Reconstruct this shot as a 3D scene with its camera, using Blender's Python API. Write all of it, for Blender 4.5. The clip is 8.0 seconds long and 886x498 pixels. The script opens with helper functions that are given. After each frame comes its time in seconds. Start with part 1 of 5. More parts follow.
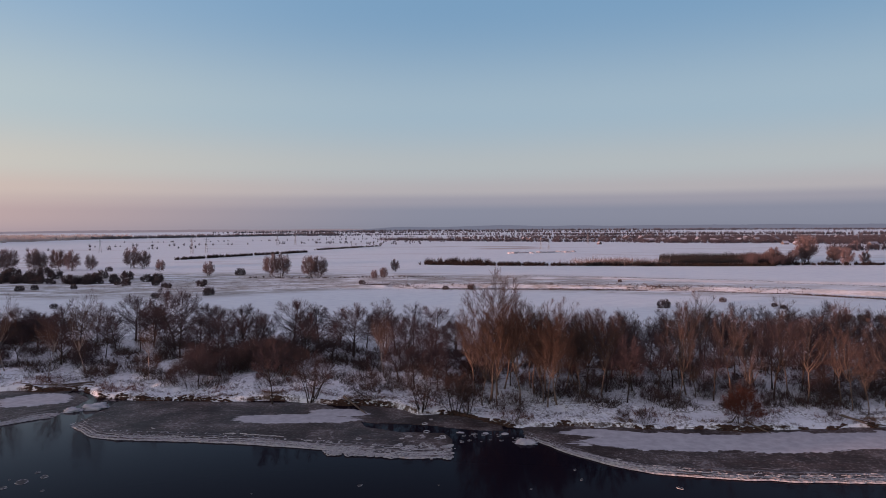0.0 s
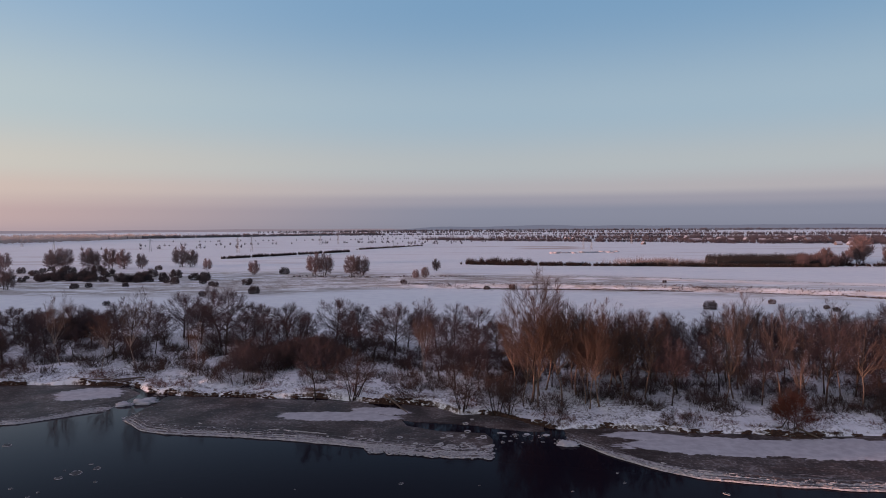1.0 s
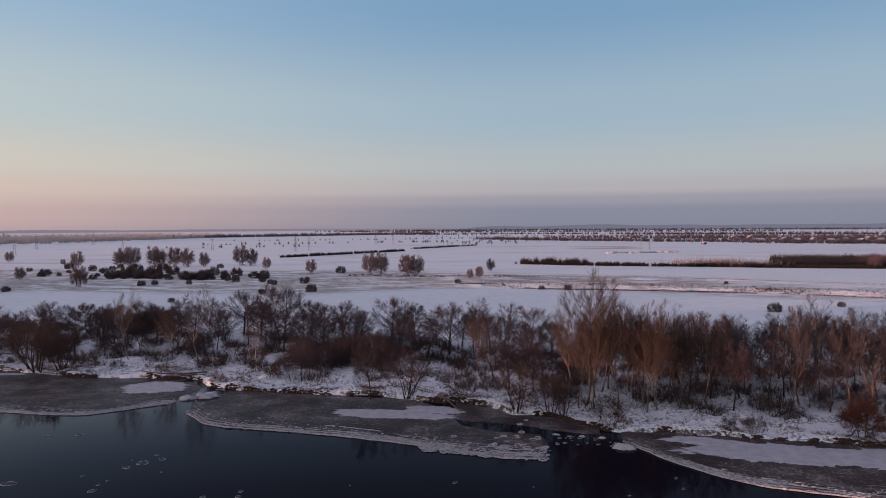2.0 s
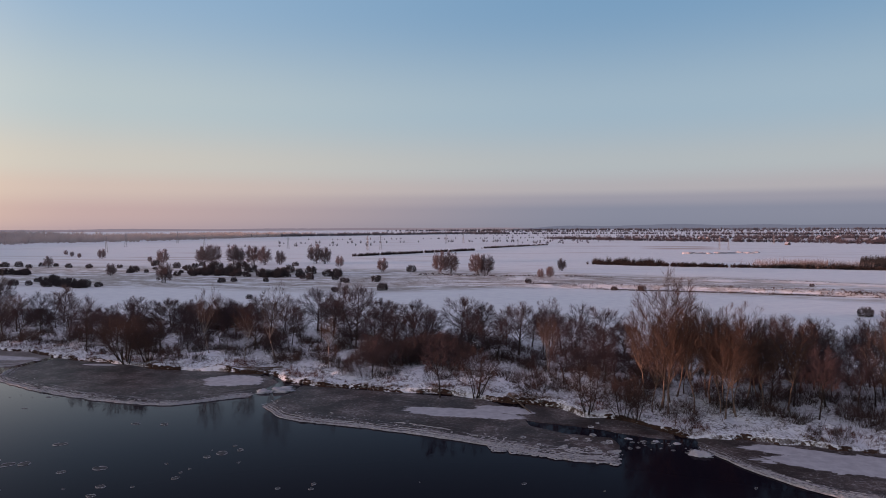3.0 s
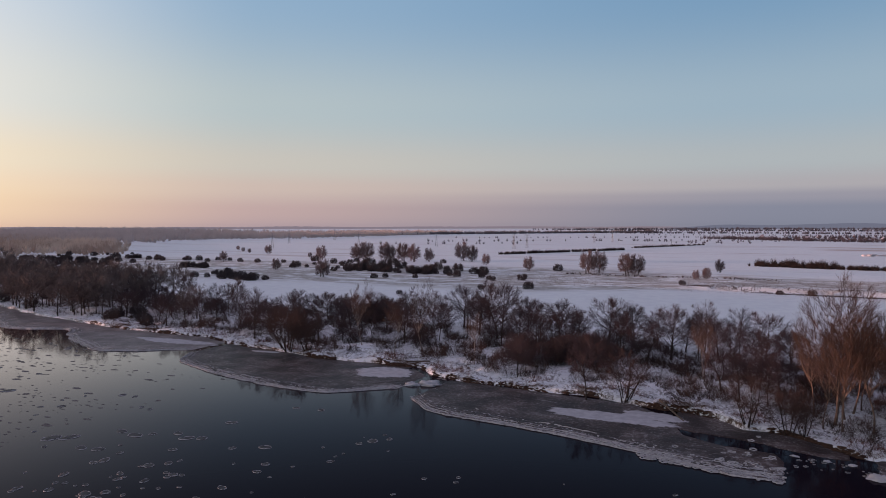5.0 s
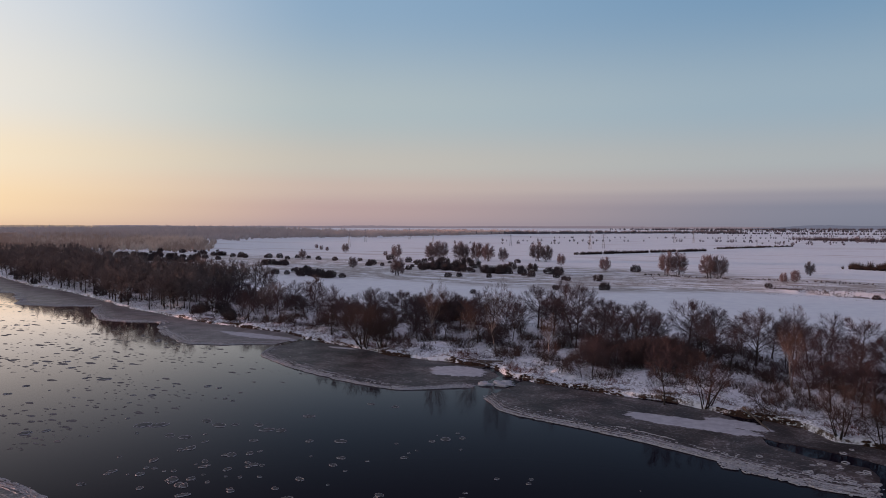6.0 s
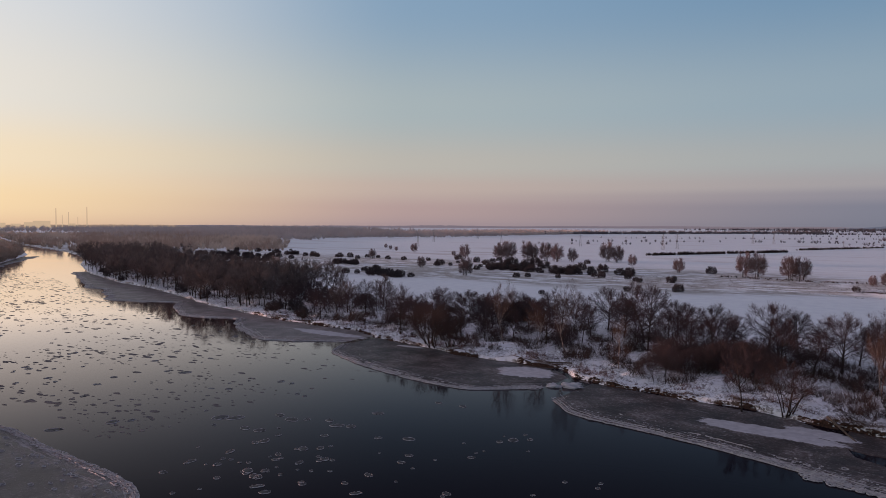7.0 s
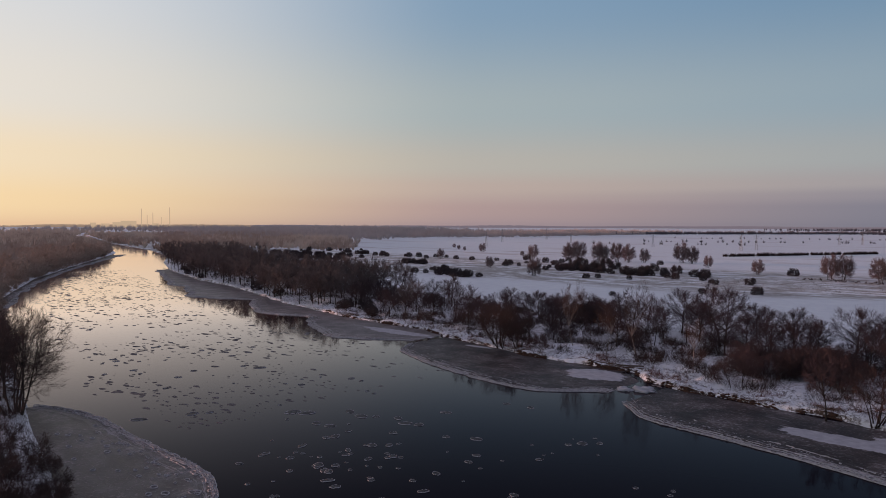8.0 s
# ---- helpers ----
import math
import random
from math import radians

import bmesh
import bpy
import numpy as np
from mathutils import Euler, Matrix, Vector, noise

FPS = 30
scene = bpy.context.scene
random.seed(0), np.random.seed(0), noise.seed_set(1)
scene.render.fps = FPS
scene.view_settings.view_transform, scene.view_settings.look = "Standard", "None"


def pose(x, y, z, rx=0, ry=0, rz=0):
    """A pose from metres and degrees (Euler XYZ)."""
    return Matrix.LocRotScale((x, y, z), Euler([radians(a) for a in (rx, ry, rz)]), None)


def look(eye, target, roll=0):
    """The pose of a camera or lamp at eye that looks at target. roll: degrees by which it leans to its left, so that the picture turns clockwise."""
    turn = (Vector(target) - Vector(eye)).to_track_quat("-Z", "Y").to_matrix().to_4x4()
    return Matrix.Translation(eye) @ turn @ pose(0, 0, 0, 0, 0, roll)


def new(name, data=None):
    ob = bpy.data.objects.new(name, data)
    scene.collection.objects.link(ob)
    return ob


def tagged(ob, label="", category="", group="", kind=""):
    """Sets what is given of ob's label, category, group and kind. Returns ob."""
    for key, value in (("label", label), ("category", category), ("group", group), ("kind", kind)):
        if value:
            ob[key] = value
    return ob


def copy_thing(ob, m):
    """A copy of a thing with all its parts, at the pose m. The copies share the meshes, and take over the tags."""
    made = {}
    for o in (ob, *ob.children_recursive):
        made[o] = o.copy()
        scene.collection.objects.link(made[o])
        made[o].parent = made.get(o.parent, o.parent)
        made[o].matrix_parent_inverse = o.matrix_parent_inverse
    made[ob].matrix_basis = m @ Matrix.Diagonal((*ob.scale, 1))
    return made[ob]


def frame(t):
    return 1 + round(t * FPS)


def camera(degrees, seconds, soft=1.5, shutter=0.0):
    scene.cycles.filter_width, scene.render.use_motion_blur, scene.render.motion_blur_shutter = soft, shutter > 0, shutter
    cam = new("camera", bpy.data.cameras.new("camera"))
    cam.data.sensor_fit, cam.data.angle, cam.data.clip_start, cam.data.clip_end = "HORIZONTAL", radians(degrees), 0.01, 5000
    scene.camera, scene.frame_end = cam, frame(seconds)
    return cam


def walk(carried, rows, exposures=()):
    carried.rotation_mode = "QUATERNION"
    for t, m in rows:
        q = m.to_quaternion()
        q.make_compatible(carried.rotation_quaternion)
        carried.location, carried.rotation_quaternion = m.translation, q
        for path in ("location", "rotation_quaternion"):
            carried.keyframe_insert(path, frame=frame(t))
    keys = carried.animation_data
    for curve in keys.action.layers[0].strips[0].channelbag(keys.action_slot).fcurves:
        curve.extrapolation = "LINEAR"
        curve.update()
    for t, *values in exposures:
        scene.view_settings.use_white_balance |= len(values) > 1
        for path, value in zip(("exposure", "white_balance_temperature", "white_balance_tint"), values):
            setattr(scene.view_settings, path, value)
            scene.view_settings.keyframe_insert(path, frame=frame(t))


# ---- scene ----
# ================= camera =================
cam = camera(65.7, 8.0, 0.9)
EYE = (0.0, 0.0, 28.0)


def aim(turn, tilt, lean):
    """The camera's pose from its turn to the left, its tilt upwards and its lean, in degrees."""
    a, b = radians(turn), radians(tilt)
    way = Vector((-math.sin(a) * math.cos(b), math.cos(a) * math.cos(b), math.sin(b)))
    return look(EYE, Vector(EYE) + way * 10.0, lean)


PATH = [
    (0.0, aim(0.00, -1.88, -0.345)),
    (0.5, aim(1.71, -1.88, -0.345)),
    (1.0, aim(3.45, -1.88, -0.335)),
    (1.5, aim(5.42, -1.89, -0.335)),
    (3.0, aim(13.84, -1.92, -0.250)),
    (3.5, aim(16.53, -1.94, -0.215)),
    (4.0, aim(19.46, -1.97, -0.200)),
    (4.5, aim(22.74, -2.00, -0.160)),
    (6.0, aim(32.20, -2.07, 0.120)),
    (6.5, aim(35.08, -2.09, 0.145)),
    (7.0, aim(37.89, -2.09, 0.155)),
    (7.5, aim(40.72, -2.10, 0.160)),
    (8.0, aim(43.59, -2.11, 0.170)),
]
walk(cam, PATH, ((0.0, 0.0), (4.5, -0.05), (6.0, -0.17), (8.0, -0.40)))

# ================= world, sun =================
SUN_TURN, SUN_UP = 112.0, 2.6      # degrees to the left of +y, degrees above the horizon
sun_way = Vector((-math.sin(radians(SUN_TURN)) * math.cos(radians(SUN_UP)),
                  math.cos(radians(SUN_TURN)) * math.cos(radians(SUN_UP)), math.sin(radians(SUN_UP))))


def srgb(r, g, b):
    """A colour given as it would show on a screen, made linear."""
    return tuple(c / 255 / 12.92 if c / 255 <= 0.04045 else ((c / 255 + 0.055) / 1.055) ** 2.4 for c in (r, g, b))


# the dusk sky, by height (sine of the elevation): away from the sun, half-way and towards it
SKY_AWAY = ((0.0, srgb(134, 138, 156)), (0.022, srgb(138, 142, 161)), (0.038, srgb(158, 156, 170)), (0.052, srgb(180, 176, 182)), (0.085, srgb(181, 188, 193)),
            (0.163, srgb(162, 184, 201)), (0.314, srgb(124, 161, 195)), (0.6, srgb(142, 139, 163)), (1.0, srgb(139, 130, 153)))
SKY_SIDE = ((0.0, srgb(190, 166, 170)), (0.022, srgb(205, 177, 174)), (0.052, srgb(216, 195, 185)), (0.085, srgb(212, 205, 195)),
            (0.163, srgb(191, 203, 206)), (0.314, srgb(153, 183, 211)), (0.42, srgb(152, 170, 196)), (0.65, srgb(142, 139, 163)), (1.0, srgb(139, 130, 153)))
SKY_SUN = ((0.0, srgb(266, 226, 184)), (0.03, srgb(283, 249, 198)), (0.085, srgb(279, 255, 219)),
           (0.163, srgb(266, 257, 245)), (0.314, srgb(249, 251, 255)), (0.42, srgb(226, 226, 232)), (0.7, srgb(142, 139, 163)), (1.0, srgb(139, 130, 153)))


def build_world():
    world = bpy.data.worlds.new("world")
    scene.world = world
    world.use_nodes = True
    nt = world.node_tree
    nt.nodes.clear()
    N, L = nt.nodes.new, nt.links.new
    out = N("ShaderNodeOutputWorld")
    bg = N("ShaderNodeBackground")
    L(bg.outputs[0], out.inputs[0])
    sky = N("ShaderNodeTexSky")
    sky.sky_type, sky.sun_disc = "NISHITA", False
    sky.sun_elevation = radians(SUN_UP)
    sky.sun_rotation = radians(-SUN_TURN)
    sky.altitude, sky.air_density, sky.dust_density, sky.ozone_density = 100, 1.0, 1.0, 2.0
    co = N("ShaderNodeTexCoord")
    sep = N("ShaderNodeSeparateXYZ")
    L(co.outputs["Generated"], sep.inputs[0])

    def ramp(stops):
        r = N("ShaderNodeValToRGB")
        r.color_ramp.interpolation = "EASE"
        while len(r.color_ramp.elements) < len(stops):
            r.color_ramp.elements.new(0.5)
        for e, (z, c) in zip(r.color_ramp.elements, stops):
            e.position = z ** 0.5
        for e, (z, c) in zip(r.color_ramp.elements, stops):
            e.color = (*c, 1)
        L(root.outputs[0], r.inputs[0])
        return r.outputs[0]

    def math2(op, a, b):
        n = N("ShaderNodeMath")
        n.operation = op
        for k, v in ((0, a), (1, b)):
            if isinstance(v, (int, float)):
                n.inputs[k].default_value = v
            else:
                L(v, n.inputs[k])
        return n.outputs[0]

    def rng(v, lo, hi):
        n = N("ShaderNodeMapRange")
        n.interpolation_type = "SMOOTHSTEP"
        n.inputs["From Min"].default_value, n.inputs["From Max"].default_value = lo, hi
        L(v, n.inputs["Value"])
        return n.outputs[0]

    def blend(f, a, b):
        n = N("ShaderNodeMix")
        n.data_type = "RGBA"
        if isinstance(f, float):
            n.inputs[0].default_value = f
        else:
            L(f, n.inputs[0])
        L(a, n.inputs[6])
        L(b, n.inputs[7])
        return n.outputs[2]

    root = N("ShaderNodeMath")
    root.operation = "POWER"
    L(math2("MAXIMUM", sep.outputs[2], 0.0), root.inputs[0])
    root.inputs[1].default_value = 0.5
    # how far towards the sun's side
    flat = N("ShaderNodeCombineXYZ")
    L(sep.outputs[0], flat.inputs[0])
    L(sep.outputs[1], flat.inputs[1])
    unit = N("ShaderNodeVectorMath")
    unit.operation = "NORMALIZE"
    L(flat.outputs[0], unit.inputs[0])
    dot = N("ShaderNodeVectorMath")
    dot.operation = "DOT_PRODUCT"
    L(unit.outputs[0], dot.inputs[0])
    dot.inputs[1].default_value = (-math.sin(radians(SUN_TURN)), math.cos(radians(SUN_TURN)), 0)
    col = blend(rng(dot.outputs["Value"], -0.42, 0.50), ramp(SKY_AWAY), ramp(SKY_SIDE))
    col = blend(rng(dot.outputs["Value"], 0.31, 0.87), col, ramp(SKY_SUN))
    scaled = N("ShaderNodeVectorMath")
    scaled.operation = "SCALE"
    L(sky.outputs[0], scaled.inputs[0])
    scaled.inputs["Scale"].default_value = 0.15
    L(blend(0.06, col, scaled.outputs[0]), bg.inputs[0])
    bg.inputs[1].default_value = 1.0


build_world()
sun_data = bpy.data.lights.new("sun", "SUN")
sun_data.energy, sun_data.angle, sun_data.color = 5.0, radians(0.6), (1.0, 0.525, 0.43)
sun = new("sun", sun_data)
sun.matrix_world = look((0, 0, 0), -sun_way)
sun.location = sun_way * 300


# ================= materials =================
def mat(name, rough=0.8, spec=0.3):
    m = bpy.data.materials.new(name)
    m.use_nodes = True
    b = m.node_tree.nodes["Principled BSDF"]
    b.inputs["Roughness"].default_value = rough
    b.inputs["Specular IOR Level"].default_value = spec
    return m, m.node_tree.nodes, m.node_tree.links, b


def noise_node(nodes, links, vec, scale, detail=4.0, rough=0.55):
    n = nodes.new("ShaderNodeTexNoise")
    n.inputs["Scale"].default_value = scale
    n.inputs["Detail"].default_value = detail
    n.inputs["Roughness"].default_value = rough
    links.new(vec, n.inputs["Vector"])
    return n.outputs["Fac"]


def remap(nodes, links, src, lo, hi, a=0.0, b=1.0):
    n = nodes.new("ShaderNodeMapRange")
    n.interpolation_type = "SMOOTHSTEP"
    for k, v in zip(("From Min", "From Max", "To Min", "To Max"), (lo, hi, a, b)):
        n.inputs[k].default_value = v
    links.new(src, n.inputs["Value"])
    return n.outputs[0]


def mix(nodes, links, fac, a, b):
    n = nodes.new("ShaderNodeMix")
    n.data_type = "RGBA"
    if isinstance(fac, (int, float)):
        n.inputs[0].default_value = fac
    else:
        links.new(fac, n.inputs[0])
    for k, v in ((6, a), (7, b)):
        if isinstance(v, tuple):
            n.inputs[k].default_value = (*v, 1.0)
        else:
            links.new(v, n.inputs[k])
    return n.outputs[2]


def calc(nodes, links, op, a, b=0.0):
    n = nodes.new("ShaderNodeMath")
    n.operation = op
    for k, v in ((0, a), (1, b)):
        if isinstance(v, (int, float)):
            n.inputs[k].default_value = v
        else:
            links.new(v, n.inputs[k])
    return n.outputs[0]


def bump(nodes, links, bsdf, height, strength, dist):
    n = nodes.new("ShaderNodeBump")
    n.inputs["Strength"].default_value = strength
    n.inputs["Distance"].default_value = dist
    links.new(height, n.inputs["Height"])
    links.new(n.outputs[0], bsdf.inputs["Normal"])


def plain(name, c1, c2, scale=2.0, rough=0.85, spec=0.2, vary=0.0, c3=None):
    """A surface of two mottled colours; vary mixes c3 in, thing by thing."""
    m, nodes, links, b = mat(name, rough, spec)
    geo = nodes.new("ShaderNodeNewGeometry")
    f = noise_node(nodes, links, geo.outputs["Position"], scale, 5)
    col = mix(nodes, links, remap(nodes, links, f, 0.3, 0.7), c1, c2)
    if vary:
        info = nodes.new("ShaderNodeObjectInfo")
        col = mix(nodes, links, remap(nodes, links, info.outputs["Random"], 0.0, 1.0, 0.0, vary), col, c3)
    links.new(col, b.inputs["Base Color"])
    f2 = noise_node(nodes, links, geo.outputs["Position"], scale * 6, 3)
    bump(nodes, links, b, f2, 0.4, 0.03)
    return m


def snow_ground():
    m, nodes, links, b = mat("snow_ground", 0.7, 0.25)
    geo = nodes.new("ShaderNodeNewGeometry")
    pos = geo.outputs["Position"]
    sep = nodes.new("ShaderNodeSeparateXYZ")
    links.new(pos, sep.inputs[0])
    nor = nodes.new("ShaderNodeSeparateXYZ")
    links.new(geo.outputs["Normal"], nor.inputs[0])
    big = noise_node(nodes, links, pos, 0.02, 6, 0.6)
    mid = noise_node(nodes, links, pos, 0.25, 6, 0.65)
    fine = noise_node(nodes, links, pos, 2.2, 5, 0.65)
    snow = mix(nodes, links, remap(nodes, links, mid, 0.3, 0.7), (0.84, 0.85, 0.89), (0.93, 0.94, 0.96))
    # stretched noise: wind streaks and tufts showing through on the rough pasture
    st = nodes.new("ShaderNodeMapping")
    st.inputs["Scale"].default_value = (0.05, 0.13, 1.0)
    links.new(pos, st.inputs["Vector"])
    streak = noise_node(nodes, links, st.outputs[0], 1.0, 7, 0.7)
    grass = mix(nodes, links, fine, (0.13, 0.09, 0.06), (0.30, 0.22, 0.15))
    # the rough pasture: between the old channel and the fields, which come nearer towards the right
    side = calc(nodes, links, "MAXIMUM", calc(nodes, links, "ADD", sep.outputs[0], 80.0), 0.0)
    deep = calc(nodes, links, "ADD", sep.outputs[1], calc(nodes, links, "MULTIPLY", side, 0.45))
    brink = calc(nodes, links, "SUBTRACT", deep, remap(nodes, links, sep.outputs[0], -100, 0, 0.0, 80.0))
    y_in = calc(nodes, links, "MULTIPLY", remap(nodes, links, brink, 250, 275), remap(nodes, links, deep, 425, 385))
    thin = calc(nodes, links, "MULTIPLY", remap(nodes, links, streak, 0.41, 0.53), y_in)
    thin = calc(nodes, links, "MULTIPLY", thin, remap(nodes, links, mid, 0.36, 0.56, 0.45, 1.0))
    col = mix(nodes, links, calc(nodes, links, "MULTIPLY", thin, remap(nodes, links, sep.outputs[0], 40, 140, 0.75, 0.4)), snow, grass)
    # thin grass lines and field edges further out
    st2 = nodes.new("ShaderNodeMapping")
    st2.inputs["Scale"].default_value = (0.006, 0.035, 1.0)
    st2.inputs["Rotation"].default_value = (0, 0, radians(8))
    links.new(pos, st2.inputs["Vector"])
    lines = noise_node(nodes, links, st2.outputs[0], 1.0, 8, 0.65)
    out = calc(nodes, links, "MULTIPLY", remap(nodes, links, lines, 0.55, 0.66), remap(nodes, links, sep.outputs[1], 360, 480))
    col = mix(nodes, links, calc(nodes, links, "MULTIPLY", out, 0.35), col, (0.34, 0.22, 0.17))
    # a bare tan field beyond the hedge
    bx = calc(nodes, links, "MULTIPLY", remap(nodes, links, sep.outputs[0], 25, 60), remap(nodes, links, sep.outputs[0], 130, 95))
    by = calc(nodes, links, "MULTIPLY", remap(nodes, links, sep.outputs[1], 770, 810), remap(nodes, links, sep.outputs[1], 930, 880))
    bare = calc(nodes, links, "MULTIPLY", calc(nodes, links, "MULTIPLY", bx, by), remap(nodes, links, lines, 0.35, 0.6))
    col = mix(nodes, links, bare, col, (0.40, 0.22, 0.15))
    # bare earth on the steep cut of the bank
    steep = remap(nodes, links, nor.outputs[2], 0.88, 0.72)
    cut = calc(nodes, links, "MULTIPLY", steep, calc(nodes, links, "MULTIPLY", remap(nodes, links, mid, 0.42, 0.55), remap(nodes, links, fine, 0.35, 0.55)))
    earth = mix(nodes, links, fine, (0.03, 0.02, 0.016), (0.10, 0.062, 0.042))
    col = mix(nodes, links, cut, col, earth)
    # litter and stems poking through under the trees
    lit = calc(nodes, links, "MULTIPLY", remap(nodes, links, fine, 0.46, 0.60), remap(nodes, links, mid, 0.36, 0.58))
    low = remap(nodes, links, sep.outputs[1], 190, 150)
    lit = calc(nodes, links, "MULTIPLY", lit, low)
    col = mix(nodes, links, calc(nodes, links, "MULTIPLY", lit, 0.8), col, (0.10, 0.07, 0.055))
    links.new(col, b.inputs["Base Color"])
    hgt = calc(nodes, links, "ADD", calc(nodes, links, "MULTIPLY", mid, 2.0), calc(nodes, links, "MULTIPLY", fine, 0.5))
    bump(nodes, links, b, hgt, 0.5, 0.25)
    return m


def water_mat():
    """Dark deep water; its gloss grows towards grazing angles."""
    m, nodes, links, b = mat("river_water", 0.3, 0.0)
    geo = nodes.new("ShaderNodeNewGeometry")
    st = nodes.new("ShaderNodeMapping")
    st.inputs["Rotation"].default_value = (0, 0, radians(-20))
    st.inputs["Scale"].default_value = (0.12, 0.4, 1.0)
    links.new(geo.outputs["Position"], st.inputs["Vector"])
    f = noise_node(nodes, links, st.outputs[0], 1.0, 4, 0.5)
    g = noise_node(nodes, links, geo.outputs["Position"], 0.03, 3, 0.5)
    col = mix(nodes, links, g, (0.0085, 0.0065, 0.012), (0.013, 0.0105, 0.018))
    links.new(col, b.inputs["Base Color"])
    gloss = nodes.new("ShaderNodeBsdfGlossy")
    gloss.inputs["Color"].default_value = (1.0, 0.91, 0.92, 1)
    links.new(remap(nodes, links, g, 0.3, 0.7, 0.03, 0.10), gloss.inputs["Roughness"])
    bn = nodes.new("ShaderNodeBump")
    bn.inputs["Strength"].default_value, bn.inputs["Distance"].default_value = 0.05, 0.15
    links.new(f, bn.inputs["Height"])
    links.new(bn.outputs[0], gloss.inputs["Normal"])
    lay = nodes.new("ShaderNodeLayerWeight")
    lay.inputs["Blend"].default_value = 0.5
    fac = calc(nodes, links, "MULTIPLY", calc(nodes, links, "POWER", lay.outputs["Facing"], 12.0), 4.2)
    fac = calc(nodes, links, "MINIMUM", fac, 0.95)
    both = nodes.new("ShaderNodeMixShader")
    links.new(fac, both.inputs[0])
    links.new(b.outputs[0], both.inputs[1])
    links.new(gloss.outputs[0], both.inputs[2])
    links.new(both.outputs[0], nodes["Material Output"].inputs[0])
    return m


def ice_mat(name, dark, pale):
    """Dark grey river ice; its first coordinate runs along the outer edge, its second away from it, both in metres."""
    m, nodes, links, b = mat(name, 0.55, 0.12)
    geo = nodes.new("ShaderNodeNewGeometry")
    pos = geo.outputs["Position"]
    uv = nodes.new("ShaderNodeUVMap")
    uv.uv_map = "edge"
    sep = nodes.new("ShaderNodeSeparateXYZ")
    links.new(uv.outputs[0], sep.inputs[0])
    away = sep.outputs[1]
    f = noise_node(nodes, links, pos, 0.18, 6, 0.65)
    g = noise_node(nodes, links, pos, 2.0, 6, 0.75)
    grey = mix(nodes, links, remap(nodes, links, f, 0.35, 0.68), dark, pale)
    # frozen slush in ridges that follow the edge, thinning out inwards
    warp = nodes.new("ShaderNodeMapping")
    warp.inputs["Scale"].default_value = (0.07, 1.6, 1.0)
    links.new(uv.outputs[0], warp.inputs["Vector"])
    ridge = noise_node(nodes, links, warp.outputs[0], 1.0, 7, 0.72)
    near = remap(nodes, links, away, 6.0, 0.3)
    lim = calc(nodes, links, "SUBTRACT", 0.62, calc(nodes, links, "MULTIPLY", near, 0.16))
    over = calc(nodes, links, "SUBTRACT", ridge, lim)
    slush = remap(nodes, links, over, 0.0, 0.05)
    slush = calc(nodes, links, "MULTIPLY", slush, remap(nodes, links, g, 0.33, 0.55, 0.25, 1.0))
    lip = calc(nodes, links, "MULTIPLY", remap(nodes, links, away, 0.35, 0.08), 0.6)
    cell = nodes.new("ShaderNodeTexVoronoi")
    cell.feature = "DISTANCE_TO_EDGE"
    cell.inputs["Scale"].default_value = 0.8
    links.new(pos, cell.inputs["Vector"])
    crack = calc(nodes, links, "MULTIPLY", remap(nodes, links, cell.outputs["Distance"], 0.10, 0.02), remap(nodes, links, f, 0.50, 0.66))
    speck = calc(nodes, links, "MULTIPLY", remap(nodes, links, g, 0.52, 0.66), remap(nodes, links, f, 0.35, 0.62, 0.1, 0.85))
    white = calc(nodes, links, "MAXIMUM", calc(nodes, links, "MAXIMUM", slush, lip), calc(nodes, links, "MAXIMUM", speck, calc(nodes, links, "MULTIPLY", crack, 0.35)))
    col = mix(nodes, links, white, grey, (0.49, 0.45, 0.46))
    links.new(col, b.inputs["Base Color"])
    links.new(remap(nodes, links, white, 0.0, 1.0, 0.45, 0.8), b.inputs["Roughness"])
    bump(nodes, links, b, calc(nodes, links, "ADD", white, calc(nodes, links, "MULTIPLY", g, 0.4)), 0.6, 0.12)
    return m


M_SNOW = snow_ground()
M_WATER = water_mat()
M_ICE = ice_mat("river_ice", (0.036, 0.0245, 0.0225), (0.108, 0.078, 0.073))
M_SHORE = ice_mat("shore_ice", (0.085, 0.075, 0.078), (0.155, 0.14, 0.143))
# upstream ice: sky reflected at low angles is painted in as a paler grey
M_SKY_ICE = ice_mat("sky_paled_ice", (0.15, 0.125, 0.123), (0.27, 0.23, 0.225))
M_CRUST = plain("snow_crust", (0.43, 0.41, 0.445), (0.56, 0.54, 0.57), 0.8, 0.75, 0.25)
M_FLOE = plain("floe_ice", (0.04, 0.039, 0.042), (0.085, 0.082, 0.086), 1.5, 0.6, 0.15)
M_RIM = plain("floe_rim", (0.34, 0.32, 0.33), (0.54, 0.51, 0.52), 3.0, 0.6, 0.4)
M_BARK = plain("dark_bark", (0.03, 0.023, 0.02), (0.07, 0.052, 0.042), 1.5)
M_PALE = plain("pale_bark", (0.23, 0.165, 0.125), (0.085, 0.06, 0.05), 0.9)
M_BIRCH = plain("birch_bark", (0.46, 0.40, 0.36), (0.15, 0.12, 0.105), 1.3)
M_TWIG = plain("dark_twigs", (0.050, 0.036, 0.042), (0.080, 0.058, 0.064), 0.5, vary=0.6, c3=(0.084, 0.05, 0.048))
M_POPL = plain("tan_twigs", (0.075, 0.041, 0.031), (0.115, 0.066, 0.049), 0.4, vary=0.5, c3=(0.07, 0.05, 0.04))
